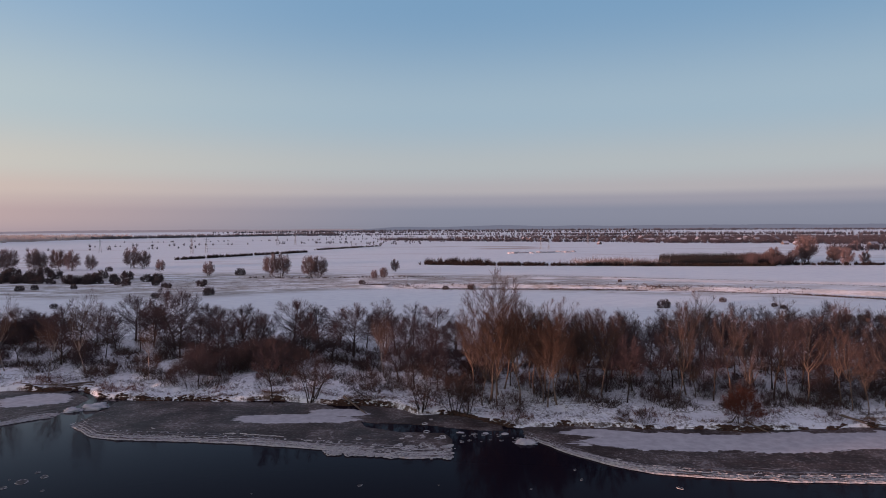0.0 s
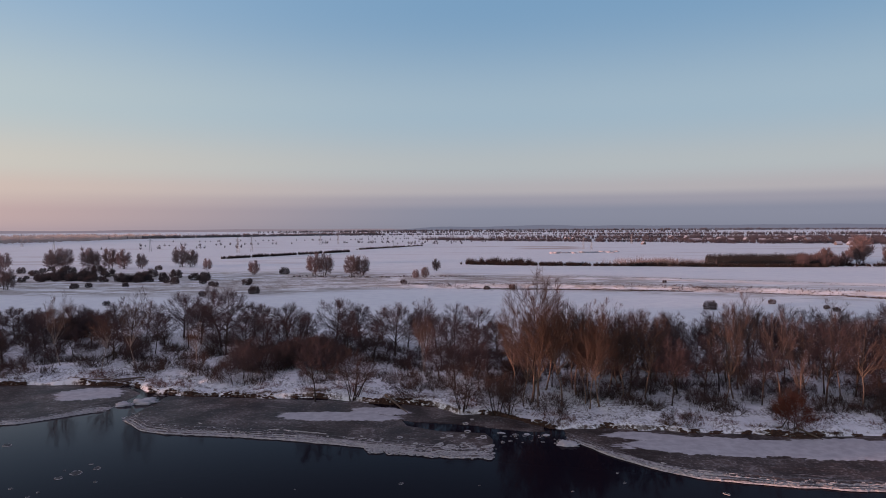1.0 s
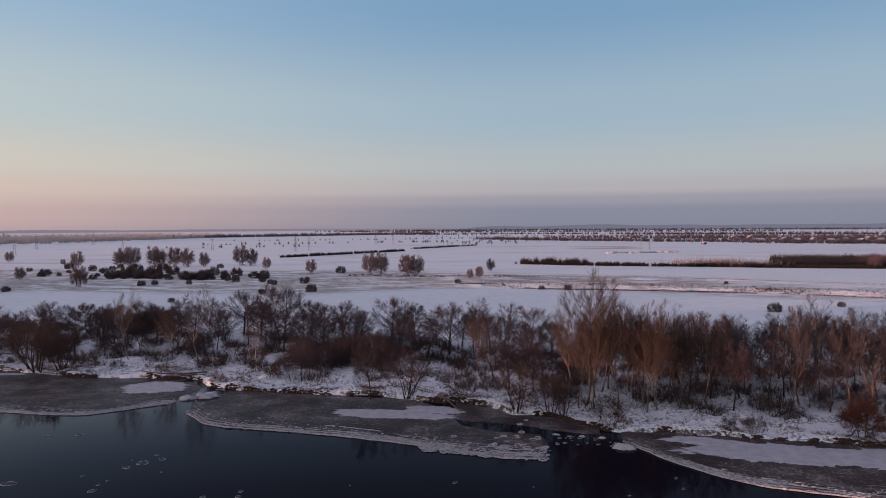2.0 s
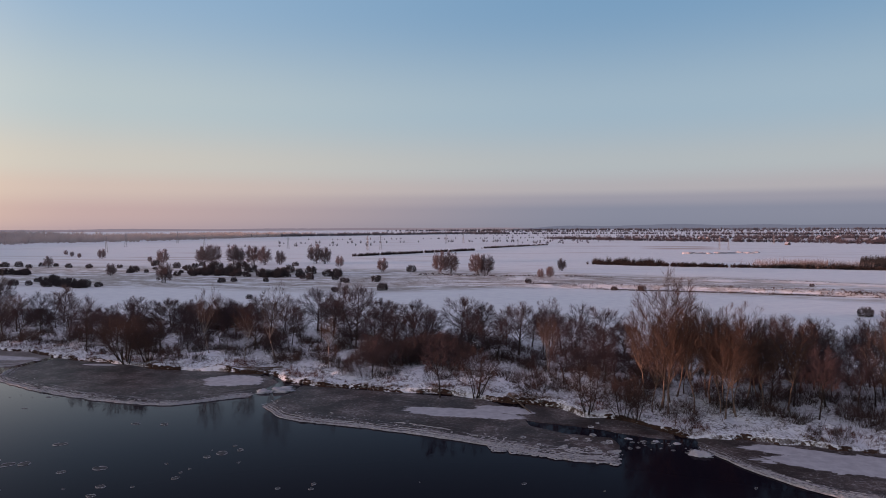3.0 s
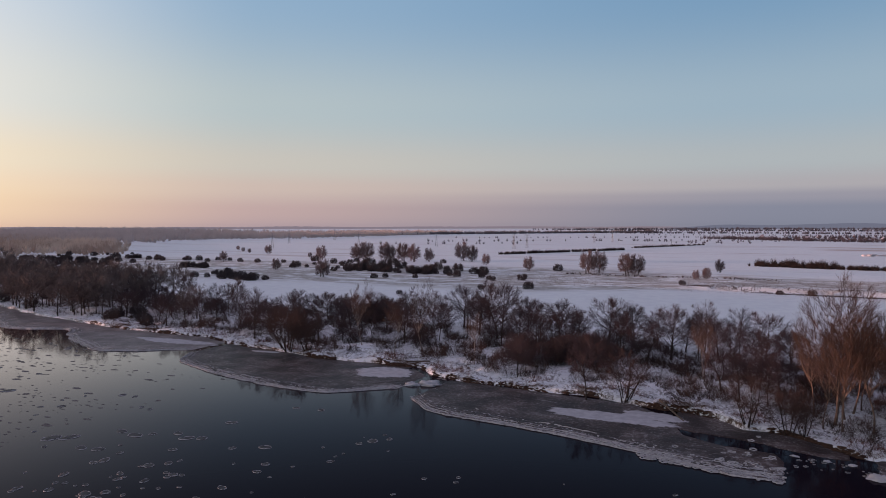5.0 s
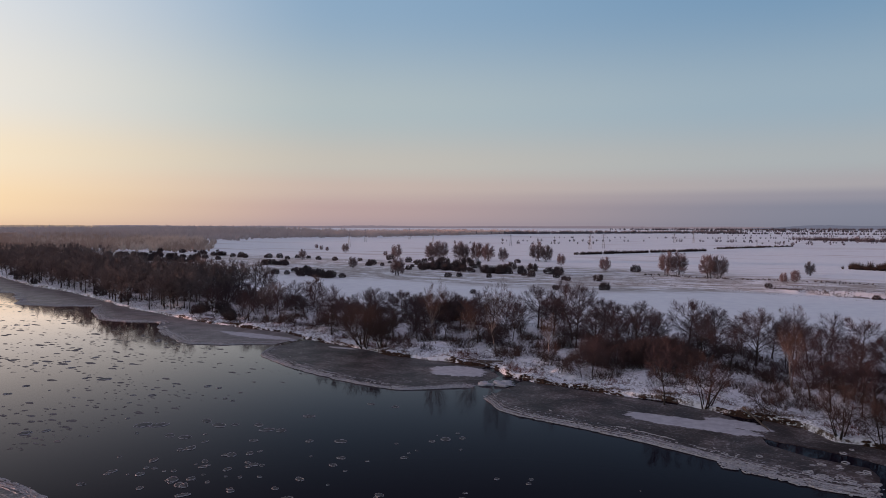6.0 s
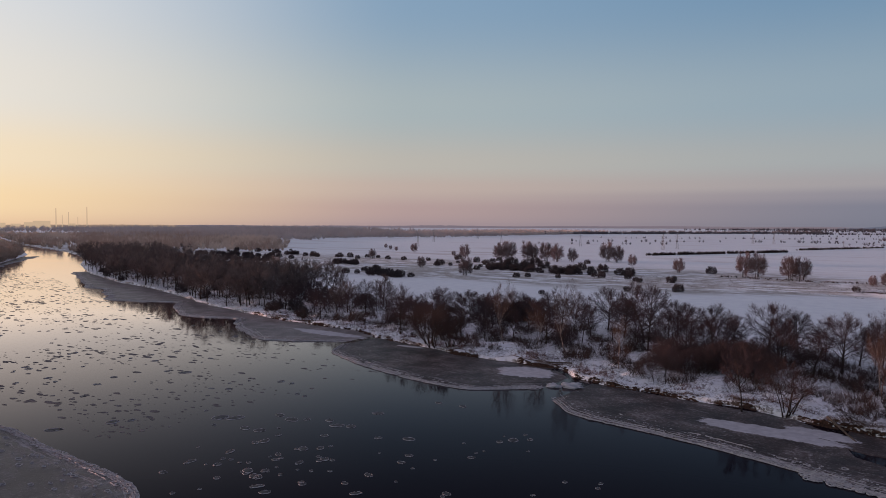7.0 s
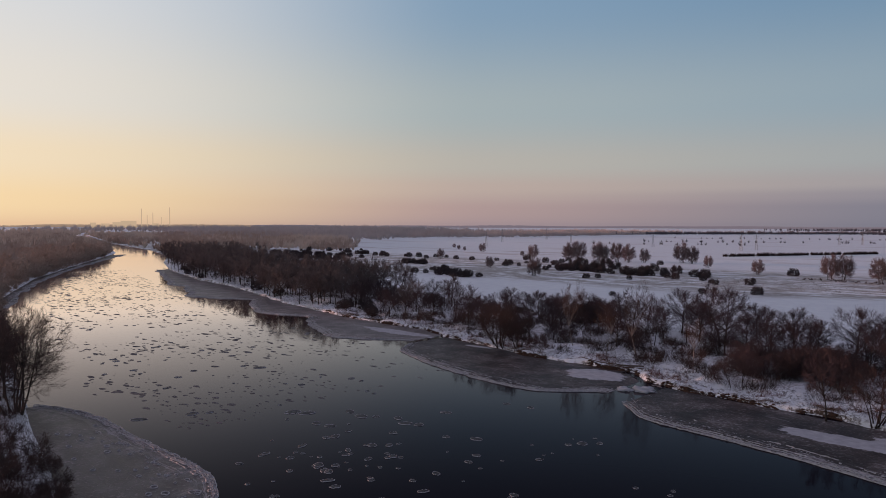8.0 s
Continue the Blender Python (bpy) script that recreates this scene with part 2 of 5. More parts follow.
M_ASP = plain("mauve_twigs", (0.085, 0.058, 0.054), (0.125, 0.088, 0.082), 0.4, vary=0.5, c3=(0.11, 0.066, 0.05))
M_RED = plain("red_twigs", (0.11, 0.036, 0.024), (0.15, 0.054, 0.034), 0.8)
M_REDB = plain("brown_twigs", (0.07, 0.042, 0.038), (0.105, 0.066, 0.058), 0.6, vary=0.5, c3=(0.055, 0.042, 0.038))
M_THICK = plain("thicket_twigs", (0.052, 0.038, 0.041), (0.084, 0.062, 0.065), 0.5, vary=0.5, c3=(0.095, 0.056, 0.05))
M_BUSH = plain("bush_twigs", (0.068, 0.054, 0.057), (0.105, 0.084, 0.086), 0.5, vary=0.5, c3=(0.10, 0.072, 0.07))
M_HEDGE = plain("hedge_twigs", (0.022, 0.016, 0.015), (0.04, 0.029, 0.026), 0.5)
# upstream woods: the haze towards the sun is put into this pale colour
M_HAZED = plain("hazed_twigs", (0.40, 0.30, 0.24), (0.52, 0.40, 0.33), 0.05)
M_FIELD = plain("field_twigs", (0.185, 0.128, 0.128), (0.26, 0.187, 0.185), 0.5, vary=0.7, c3=(0.13, 0.095, 0.095))
M_GREY = plain("grey_twigs", (0.13, 0.108, 0.108), (0.20, 0.17, 0.17), 0.05)
# M_FAR, M_FARW, M_FARG: distance haze painted into the twigs, paler towards the sun
M_FAR = plain("far_mauve_hazed_wood", (0.125, 0.115, 0.128), (0.18, 0.165, 0.178), 0.01)
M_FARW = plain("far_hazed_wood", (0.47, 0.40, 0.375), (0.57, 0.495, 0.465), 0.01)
M_FARG = plain("far_gold_hazed_wood", (0.58, 0.465, 0.375), (0.68, 0.56, 0.465), 0.01)
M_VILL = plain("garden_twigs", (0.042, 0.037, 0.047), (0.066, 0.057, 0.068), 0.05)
# dark bluish copy for far woods facing the sun, haze in its colour
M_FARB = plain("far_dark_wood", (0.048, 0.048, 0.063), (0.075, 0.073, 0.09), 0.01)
# haze over the point is put into these lightened brown twigs
M_DENSE = plain("haze_paled_twigs", (0.14, 0.108, 0.102), (0.21, 0.166, 0.155), 0.3, vary=0.7, c3=(0.085, 0.066, 0.063))
M_SLUSH = plain("adrift_slush", (0.11, 0.095, 0.095), (0.21, 0.185, 0.185), 0.8)
M_PINE = plain("pine_needles", (0.022, 0.020, 0.021), (0.038, 0.034, 0.033), 0.25)
M_CLOD = plain("bank_earth", (0.034, 0.02, 0.016), (0.10, 0.056, 0.039), 3.0)
M_GRASS = plain("dry_grass", (0.11, 0.068, 0.047), (0.18, 0.115, 0.08), 0.8)
M_BRUSH = plain("dry_stems", (0.05, 0.036, 0.031), (0.09, 0.064, 0.053), 0.5)
M_WOOD = plain("dead_wood", (0.10, 0.075, 0.06), (0.17, 0.13, 0.105), 2.0)
M_WALL = plain("house_plaster", (0.12, 0.10, 0.095), (0.17, 0.145, 0.135), 0.5, vary=0.9, c3=(0.085, 0.042, 0.034))
M_ROOF = plain("snowy_roof", (0.42, 0.45, 0.53), (0.32, 0.33, 0.38), 0.3)
M_TILE = plain("red_roof_tiles", (0.16, 0.085, 0.07), (0.24, 0.13, 0.105), 0.3)
M_PANE = plain("dark_window", (0.03, 0.035, 0.04), (0.05, 0.055, 0.06), 1.0, 0.2, 0.5)
M_STEEL = plain("galvanised_steel", (0.22, 0.22, 0.23), (0.32, 0.32, 0.33), 0.5, 0.5)


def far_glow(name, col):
    """The plain hazy distance at the horizon; its haze is put in as a glow."""
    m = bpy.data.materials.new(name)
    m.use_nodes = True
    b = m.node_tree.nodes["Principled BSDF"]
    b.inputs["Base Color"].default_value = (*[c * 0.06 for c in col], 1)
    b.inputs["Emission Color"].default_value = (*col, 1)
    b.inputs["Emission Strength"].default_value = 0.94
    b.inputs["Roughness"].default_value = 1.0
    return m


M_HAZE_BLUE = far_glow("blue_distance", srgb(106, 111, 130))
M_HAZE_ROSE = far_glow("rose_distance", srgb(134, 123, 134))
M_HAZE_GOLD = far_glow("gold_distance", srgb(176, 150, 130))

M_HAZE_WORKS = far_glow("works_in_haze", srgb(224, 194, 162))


# ================= mesh helpers =================
class Soup:
    """Vertices and faces, gathered and made into one mesh."""

    def __init__(self):
        self.v, self.f = [], []

    def spike(self, a, b, r):
        """A thin three-sided spike from a to b."""
        d = b - a
        u = d.orthogonal().normalized() * r
        w = d.cross(u).normalized() * r
        n = len(self.v)
        self.v += [a + u, a - u * 0.5 + w * 0.87, a - u * 0.5 - w * 0.87, b]
        self.f += [(n, n + 1, n + 3), (n + 1, n + 2, n + 3), (n + 2, n, n + 3)]

    def blade(self, a, b, r, rnd):
        """A fine twig from a to b, tapering to its tip."""
        d = b - a
        u = d.cross(Vector((rnd.gauss(0, 1), rnd.gauss(0, 1), rnd.gauss(0, 1)))).normalized() * r
        n = len(self.v)
        self.v += [a + u, a - u, b]
        self.f.append((n, n + 1, n + 2))

    def tube(self, pts, radii, sides=5):
        n0 = len(self.v)
        for i, p in enumerate(pts):
            d = (pts[min(i + 1, len(pts) - 1)] - pts[max(i - 1, 0)]).normalized()
            u = d.orthogonal().normalized()
            w = d.cross(u)
            for k in range(sides):
                a = 2 * math.pi * k / sides
                self.v.append(p + (u * math.cos(a) + w * math.sin(a)) * radii[i])
        for i in range(len(pts) - 1):
            for k in range(sides):
                a, b = n0 + i * sides + k, n0 + i * sides + (k + 1) % sides
                self.f.append((a, b, b + sides, a + sides))
        self.f.append(tuple(n0 + (len(pts) - 1) * sides + k for k in range(sides)))

    def box(self, c, s, turn=0.0):
        n = len(self.v)
        q = Matrix.Rotation(turn, 3, "Z")
        for z in (-1, 1):
            for x, y in ((-1, -1), (1, -1), (1, 1), (-1, 1)):
                self.v.append(Vector(c) + q @ Vector((x * s[0] / 2, y * s[1] / 2, z * s[2] / 2)))
        self.f += [tuple(n + k for k in q4) for q4 in ((3, 2, 1, 0), (4, 5, 6, 7), (0, 1, 5, 4), (1, 2, 6, 5), (2, 3, 7, 6), (3, 0, 4, 7))]

    def grid(self, rows):
        """rows: lists of points of one length."""
        n0, w = len(self.v), len(rows[0])
        for r in rows:
            self.v += r
        for i in range(len(rows) - 1):
            for k in range(w - 1):
                a = n0 + i * w + k
                self.f.append((a, a + 1, a + w + 1, a + w))

    def mesh(self, name, material, smooth=False):
        me = bpy.data.meshes.new(name)
        me.from_pydata([tuple(p) for p in self.v], [], self.f)
        me.materials.append(material)
        if smooth:
            me.polygons.foreach_set("use_smooth", [True] * len(me.polygons))
        me.update()
        return me


def part(name, soup, material, parent, label="", smooth=False):
    ob = new(name, soup.mesh(name, material, smooth))
    ob.parent = parent
    return tagged(ob, label)


def thing(name, label, category, group="", kind="", at=(0, 0, 0)):
    ob = new(name)
    ob.location = at
    return tagged(ob, label, category, group, kind)


# ================= the lie of the land =================
FAR_BANK = [(-1500, 520), (-1000, 370), (-800, 325), (-700, 302), (-600, 270), (-540, 246), (-476, 214), (-390, 180), (-316, 160), (-284, 156),
            (-242, 145.5), (-206, 135), (-190, 133), (-165, 128), (-143, 126.5), (-127, 127), (-113, 121.5), (-99, 119.5), (-85, 117),
            (-67, 117.2), (-62.5, 118), (-57, 113), (-50, 110.3), (-28, 110), (-15, 107), (-7.5, 105), (-4, 101.2), (0.4, 101), (3.7, 99.5),
            (9, 94.6), (17, 95), (28, 93), (41, 92), (60, 93), (120, 97), (400, 110)]
NEAR_BANK = [(-1500, 470), (-950, 335), (-744, 280), (-655, 250), (-586, 215), (-457, 146), (-377, 105), (-297, 73), (-288, 69),
             (-200, 47), (-116, 31), (-102, 28), (-90, 26), (-80, 24), (-60, 18), (0, 9), (100, 0), (400, -15)]


def curve(table):
    xs, ys = np.array([p[0] for p in table], float), np.array([p[1] for p in table], float)
    return lambda x: float(np.interp(x, xs, ys))


far_bank, near_bank = curve(FAR_BANK), curve(NEAR_BANK)


def bank_line(x):
    return far_bank(x) + 0.9 * noise.noise((x * 0.13, 3.1, 0.0)) + 0.5 * noise.noise((x * 0.5, 7.7, 0.0))


def wide_bank(x):
    """The far bank without its bends."""
    return sum(far_bank(x + d) for d in (-90, -60, -30, 0, 30, 60, 90)) / 7


def smooth01(v):
    v = min(1.0, max(0.0, v))
    return v * v * (3 - 2 * v)


def ground_z(x, y):
    """Height of the ground: the river's bed, a low cut bank and the nearly flat meadow."""
    s = y - bank_line(x)
    d = near_bank(x) - y
    if s > -3:
        by = 1 - smooth01((s - 25) / 50)
        lip = 0.6 + (0.5 * noise.noise((x * 0.09, y * 0.09, 1.0)) + 0.25 * noise.noise((x * 0.4, y * 0.4, 1.5))) * by
        h = -0.9 + 0.9 * smooth01((s + 3) / 3.0) + lip * smooth01(s / 0.7 + 0.2 * noise.noise((x * 0.7, y * 0.7, 4.0)))
        far = y - wide_bank(x)
        h += 0.7 * smooth01((far - 4) / 30) * smooth01(s / 3)
        w = smooth01(s / 2) * (1 - smooth01((far - 40) / 40))
        h += w * (0.45 * noise.noise((x * 0.11, y * 0.11, 2.0)) + 0.30 * noise.noise((x * 0.5, y * 0.5, 5.0)) + 0.32 * noise.noise((x * 1.3, y * 1.3, 8.0)))
        if far > 60:
            w2 = smooth01((far - 60) / 100)
            h += w2 * (1 - smooth01((far - 200) / 200)) * 0.3 * noise.noise((x * 0.012, y * 0.02, 9.0))
            # an old channel that crosses the meadow: a flat floor in front of a low cut bank
            if -160 < x < 700:
                ch = y - (300 - 0.00115 * (x - 10) ** 2 - 0.10 * (x - 10) if x < 200 else 239.5 - 0.30 * (x - 200))
                ch += 2.2 * noise.noise((x * 0.05, 1.0, 2.0)) + 1.0 * noise.noise((x * 0.21, 1.0, 5.0))
                fall = smooth01((x + 70) / 60)
                h -= 0.5 * fall * smooth01((ch + 26) / 6) * (1 - smooth01(ch / 3))
                h += 1.1 * fall * smooth01(ch / 3) * (1 - smooth01((ch - 30) / 160))
                up = ch - 34 - 8 * noise.noise((x * 0.02, 4.0, 1.0))
                h += 0.7 * smooth01((x - 10) / 40) * smooth01(up / 3) * (1 - smooth01((up - 10) / 120))
        return h
    if d > -3:
        return -0.9 + 0.9 * smooth01((d + 3) / 3) + 0.8 * smooth01(d / 2.0) + smooth01(d / 3) * (0.4 * noise.noise((x * 0.15, y * 0.15, 3.0)) + 0.15 * noise.noise((x * 0.8, y * 0.8, 6.0)))
    return -0.9


def steps(stops):
    out = []
    for (a, b, d) in stops:
        n = max(1, round(abs(b - a) / d))
        out += [a + (b - a) * k / n for k in range(n)]
    return out + [stops[-1][1]]


XS = steps([(-6000, -1500, 300), (-1500, -700, 25), (-700, -250, 5), (-250, -120, 1.6), (-120, 72, 0.55), (72, 250, 2.5), (250, 700, 15), (700, 6000, 300)])
FAR_ROWS = steps([(-3.5, -0.6, 0.7), (-0.6, 1.6, 0.16), (1.6, 12, 0.5), (12, 60, 1.5), (60, 120, 4), (120, 290, 2.2), (290, 420, 9), (420, 1500, 60), (1500, 6000, 400)])
NEAR_ROWS = steps([(6000, 300, 500), (300, 60, 30), (60, 12, 4), (12, -3.5, 0.8)])


def build_ground():
    rows = []
    for d in NEAR_ROWS:
        rows.append([Vector((x, near_bank(x) - d, ground_z(x, near_bank(x) - d))) for x in XS])
    for s in FAR_ROWS:
        q = smooth01((s - 12) / 80)
        ys = [bank_line(x) * (1 - q) + wide_bank(x) * q + s for x in XS]
        rows.append([Vector((x, y, ground_z(x, y))) for x, y in zip(XS, ys)])
    s = Soup()
    s.grid(rows)
    ob = new("ground", s.mesh("ground", M_SNOW, True))
    tagged(ob, "snow-covered river meadow with a low cut bank and thin pasture", "ground", kind="structure")
    w = Soup()
    w.grid([[Vector((x, y, 0.0)) for x in (-6000, -1500, -600, 0, 600)] for y in (-40, 60, 160, 400, 760)])
    ob = new("water", w.mesh("water", M_WATER))
    tagged(ob, "dark still river water in winter", "water", kind="structure")


build_ground()


# ================= trees =================
def grow(seed, H, stems=1, lean=6.0, clear=0.3, kids=(13, 7, 5, 6), crown_at=0.6, crown_r=0.3, crown_h=0.4,
         r=0.18, twig=1.0, tr=0.016, wide=0.3, slope=1.0, up=0.25, splay=(48.0, 42.0, 34.0), bend=0.02, wob=0.06, top_wide=0.0, rough=0.24, stout=0.58, lowest=-0.30):
    """A bare winter tree: one soup for trunk and limbs, one for the crown. Limbs rise from the trunk to an egg-shaped outline,
    branches leave the limbs, spurs leave the branches and fine twigs leave the spurs, each turned outwards and upwards."""
    rnd = random.Random(seed)
    wood, crown = Soup(), Soup()
    mid = Vector((0, 0, H * crown_at))
    egg = Vector((H * crown_r, H * crown_r, H * crown_h))

    def room(p, d):
        """How far from p along d the outline of the crown lies, roughened."""
        o, e = p - mid, Vector((d.x / egg.x, d.y / egg.y, d.z / egg.z))
        o = Vector((o.x / egg.x, o.y / egg.y, o.z / egg.z))
        qa, qb, qc = e.dot(e), o.dot(e), o.dot(o) - 1
        disc = qb * qb - qa * qc
        if disc <= 0:
            return 0.0
        far = (-qb + math.sqrt(disc)) / qa
        return max(0.0, far * (0.95 + rough * noise.noise(d * 2.4 + Vector((seed * 3.7, 0, 0))) + top_wide * d.z))

    def turned(d, deg, out):
        """d turned by some degrees, to a side chosen at random but rather outwards and up."""
        side = Vector((rnd.gauss(0, 1), rnd.gauss(0, 1), rnd.gauss(0, 1)))
        side = side.normalized() + out * 0.55 + Vector((0, 0, up))
        side = side - d * side.dot(d)
        if side.length < 1e-4:
            side = d.orthogonal()
        a = radians(deg * rnd.uniform(0.7, 1.25))
        return (d * math.cos(a) + side.normalized() * math.sin(a)).normalized()

    def path(p, d, length, n, wob, lift):
        pts = [p.copy()]
        for _ in range(n):
            d = (d + Vector((rnd.gauss(0, wob), rnd.gauss(0, wob), rnd.gauss(0, wob) + lift))).normalized()
            p = p + d * (length / n)
            pts.append(p.copy())
        return pts

    def along(pts, u):
        k = min(int(u * (len(pts) - 1)), len(pts) - 2)
        return pts[k].lerp(pts[k + 1], u * (len(pts) - 1) - k)

    limbs = []
    for s in range(stems):
        ang = 6.283 * s / stems + rnd.uniform(-0.6, 0.6)
        tilt = abs(rnd.gauss(0, lean)) if stems == 1 else rnd.uniform(0.4, 1.5) * lean
        d0 = Vector((math.sin(radians(tilt)) * math.cos(ang), math.sin(radians(tilt)) * math.sin(ang), math.cos(radians(tilt))))
        base = Vector((math.cos(ang), math.sin(ang), 0)) * (0.0 if stems == 1 else wide * rnd.uniform(0.3, 1)) + Vector((0, 0, -0.4))
        h = min(H * 0.9 * (1.0 if s == 0 else rnd.uniform(0.75, 1.0)), max(H * 0.35, room(base, d0) * 0.9))
        trunk = path(base, d0, h, 8, wob, bend)
        rs = r if stems == 1 else r * rnd.uniform(0.6, 0.95)
        radii = [rs * (1.4 if i == 0 else 1) * (1 - 0.92 * i / 8) for i in range(9)]
        wood.tube(trunk, radii, 6 if r > 0.1 else 4)
        limbs.append([along(trunk, v) for v in (0.55, 0.66, 0.77, 0.88, 1.0)])
        turn = rnd.uniform(0, 6.28)
        for i in range(kids[0]):
            turn += 2.4 + rnd.uniform(-0.4, 0.4)
            rise = lowest + (0.95 - lowest) * (i + rnd.uniform(0.2, 0.8)) / kids[0]
            flat = math.sqrt(max(0.0, 1 - rise * rise))
            d = Vector((math.cos(turn) * flat, math.sin(turn) * flat, rise))
            goal = mid + d * room(mid, d) * rnd.uniform(0.66, 0.92)
            low = max(H * clear, min(goal.z - slope * math.hypot(goal.x, goal.y), h * 0.93)) if stems == 1 else max(H * clear, min(goal.z * 0.6, h * 0.8))
            p = along(trunk, min(0.96, max(0.02, (low + 0.4) / (h + 0.01))))
            gap = (goal - p).length
            bow = p.lerp(goal, 0.5) + Vector((rnd.gauss(0, 0.07), rnd.gauss(0, 0.07), rnd.gauss(-0.05, 0.05))) * gap
            limb = [p, p.lerp(bow, 0.5), bow, bow.lerp(goal, 0.5), goal]
            limb = [q + Vector((rnd.gauss(0, 1), rnd.gauss(0, 1), rnd.gauss(0, 1))) * 0.03 * gap * (0 < k < 4) for k, q in enumerate(limb)]
            lr = max(0.03, radii[min(8, max(0, int(low / h * 8)))] * stout)
            wood.tube(limb, [lr * (1 - 0.85 * k / 4) for k in range(5)], 4 if r > 0.1 else 3)
            limbs.append(limb)

    def outward(p):
        o = p - mid
        return o.normalized() if o.length > 0.01 else Vector((0, 0, 1))

    for limb in limbs:
        size = (limb[-1] - limb[0]).length
        for i in range(kids[1]):
            u = 0.22 + 0.76 * (i + rnd.random()) / kids[1]
            p = along(limb, u)
            d = turned((limb[min(4, int(u * 4) + 1)] - limb[int(u * 4) if u < 1 else 3]).normalized(), splay[0] * (1.1 - 0.5 * u), outward(p))
            length = min(room(p, d), max(twig, size * rnd.uniform(0.35, 0.6) * (1.15 - 0.6 * u)))
            if length < 0.15 * twig:
                continue
            branch = path(p, d, length, 3, 0.12, 0.25 * up)
            thick = max(tr * 1.5, 0.013 * length)
            for k in range(3):
                crown.spike(branch[k], branch[k] + (branch[k + 1] - branch[k]) * (1.25 if k < 2 else 1), thick * (1 - 0.28 * k))
            for j in range(kids[2]):
                v = 0.15 + 0.85 * (j + rnd.random()) / kids[2]
                q = along(branch, min(v, 0.999))
                e = turned((branch[-1] - branch[0]).normalized(), splay[1], outward(q))
                reach = min(room(q, e) + 0.15 * twig, twig * rnd.uniform(0.9, 1.7))
                if reach < 0.12 * twig:
                    continue
                tip = q + e * reach
                crown.spike(q, tip, tr * 1.15)
                for k in range(kids[3]):
                    w = (k + rnd.random()) / kids[3]
                    g = turned(e, splay[2], outward(tip))
                    at = q.lerp(tip, w)
                    crown.blade(at, at + g * twig * rnd.uniform(0.45, 1.0), tr * 1.3, rnd)
    return wood, crown


def tree_kind(name, label, category, wood_mat, twig_mat, group, **how):
    """One tree of a kind, to be copied; it stands out of the way until placed."""
    wood, crown = grow(**how)
    t = thing(name, label, category, group)
    part("trunk", wood, wood_mat, t, smooth=True)
    part("crown", crown, twig_mat, t)
    return t


placed = []


def plant(kinds, x, y, scale=1.0, turn=None, sink=0.0):
    """A copy of one of the kinds, at x, y on the ground."""
    src = random.choice(kinds) if isinstance(kinds, list) else kinds
    a = random.uniform(0, 360) if turn is None else turn
    ob = copy_thing(src, pose(x, y, max(0.0, ground_z(x, y)) - sink, random.uniform(-2, 2), random.uniform(-2, 2), a))
    ob.scale = (scale * random.uniform(0.92, 1.08), scale * random.uniform(0.92, 1.08), scale)
    placed.append((x, y))
    return ob


def clear_of(x, y, d):
    return all((x - a) ** 2 + (y - b) ** 2 > d * d for a, b in placed)


# kinds, each built at its own full height
G1, G2 = "riverside trees", "meadow bushes"
poplars = [tree_kind("poplar_tree", "tall bare poplar with tan twigs above the snowy bank", "tree", M_PALE, M_POPL, G1,
                     seed=s, H=18, clear=0.3, kids=(18, 7, 6, 5), crown_at=0.64, crown_r=0.24, crown_h=0.37, r=0.16, twig=1.0, tr=0.0135, slope=1.9, up=0.55, splay=(38, 34, 28), top_wide=0.05, stout=0.75, lean=9, wob=0.10, rough=0.4) for s in (1, 2, 3)]
pales = [tree_kind("aspen_tree", "slender bare aspen with a pale trunk on snow", "tree", M_PALE, M_ASP, G1,
                   seed=s, H=14, clear=0.34, kids=(14, 5, 5, 4), crown_at=0.66, crown_r=0.22, crown_h=0.35, r=0.12, twig=0.9, tr=0.012, lean=7, slope=2.0, up=0.5, splay=(36, 32, 28), top_wide=0.12, stout=0.85, wob=0.10, rough=0.4) for s in (4, 5, 6)]
birches = [tree_kind("birch_tree", "slim bare birch with a white trunk at the river bank", "tree", M_BIRCH, M_POPL, G1,
                     seed=s, H=14, clear=0.42, kids=(12, 6, 5, 4), crown_at=0.7, crown_r=0.2, crown_h=0.32, r=0.13, twig=0.85, tr=0.0125, lean=7, slope=2.2, up=0.6, splay=(32, 30, 26), top_wide=0.18, stout=0.7) for s in (34, 35, 36)]
oaks = [tree_kind("oak_tree", "bare round-crowned oak with dark branches on snow", "tree", M_BARK, M_TWIG, G1,
                  seed=s, H=10.5, clear=0.2, kids=(15, 8, 6, 6), crown_at=0.58, crown_r=0.48, crown_h=0.42, r=0.24, twig=0.75, tr=0.0145, lean=3, slope=0.8, up=0.2) for s in (7, 8, 9, 10)]
alders = [tree_kind("alder_tree", "dark bare upright alder in the riverside wood", "tree", M_BARK, M_TWIG, G1,
                    seed=s, H=12.5, clear=0.26, kids=(14, 7, 6, 6), crown_at=0.58, crown_r=0.3, crown_h=0.43, r=0.14, twig=0.8, tr=0.012, lean=4, slope=1.3, up=0.35) for s in (11, 12, 13)]
willows = [tree_kind("willow_tree", "bare willow with several stems at the water's edge", "tree", M_BARK, M_REDB, G1,
                     seed=s, H=8.5, stems=6, lean=24, clear=0.08, kids=(4, 6, 5, 5), crown_at=0.52, crown_r=0.5, crown_h=0.48, r=0.13, twig=0.65, tr=0.0115, wide=0.7, up=0.35, lowest=-0.6, rough=0.4) for s in (14, 15, 16)]
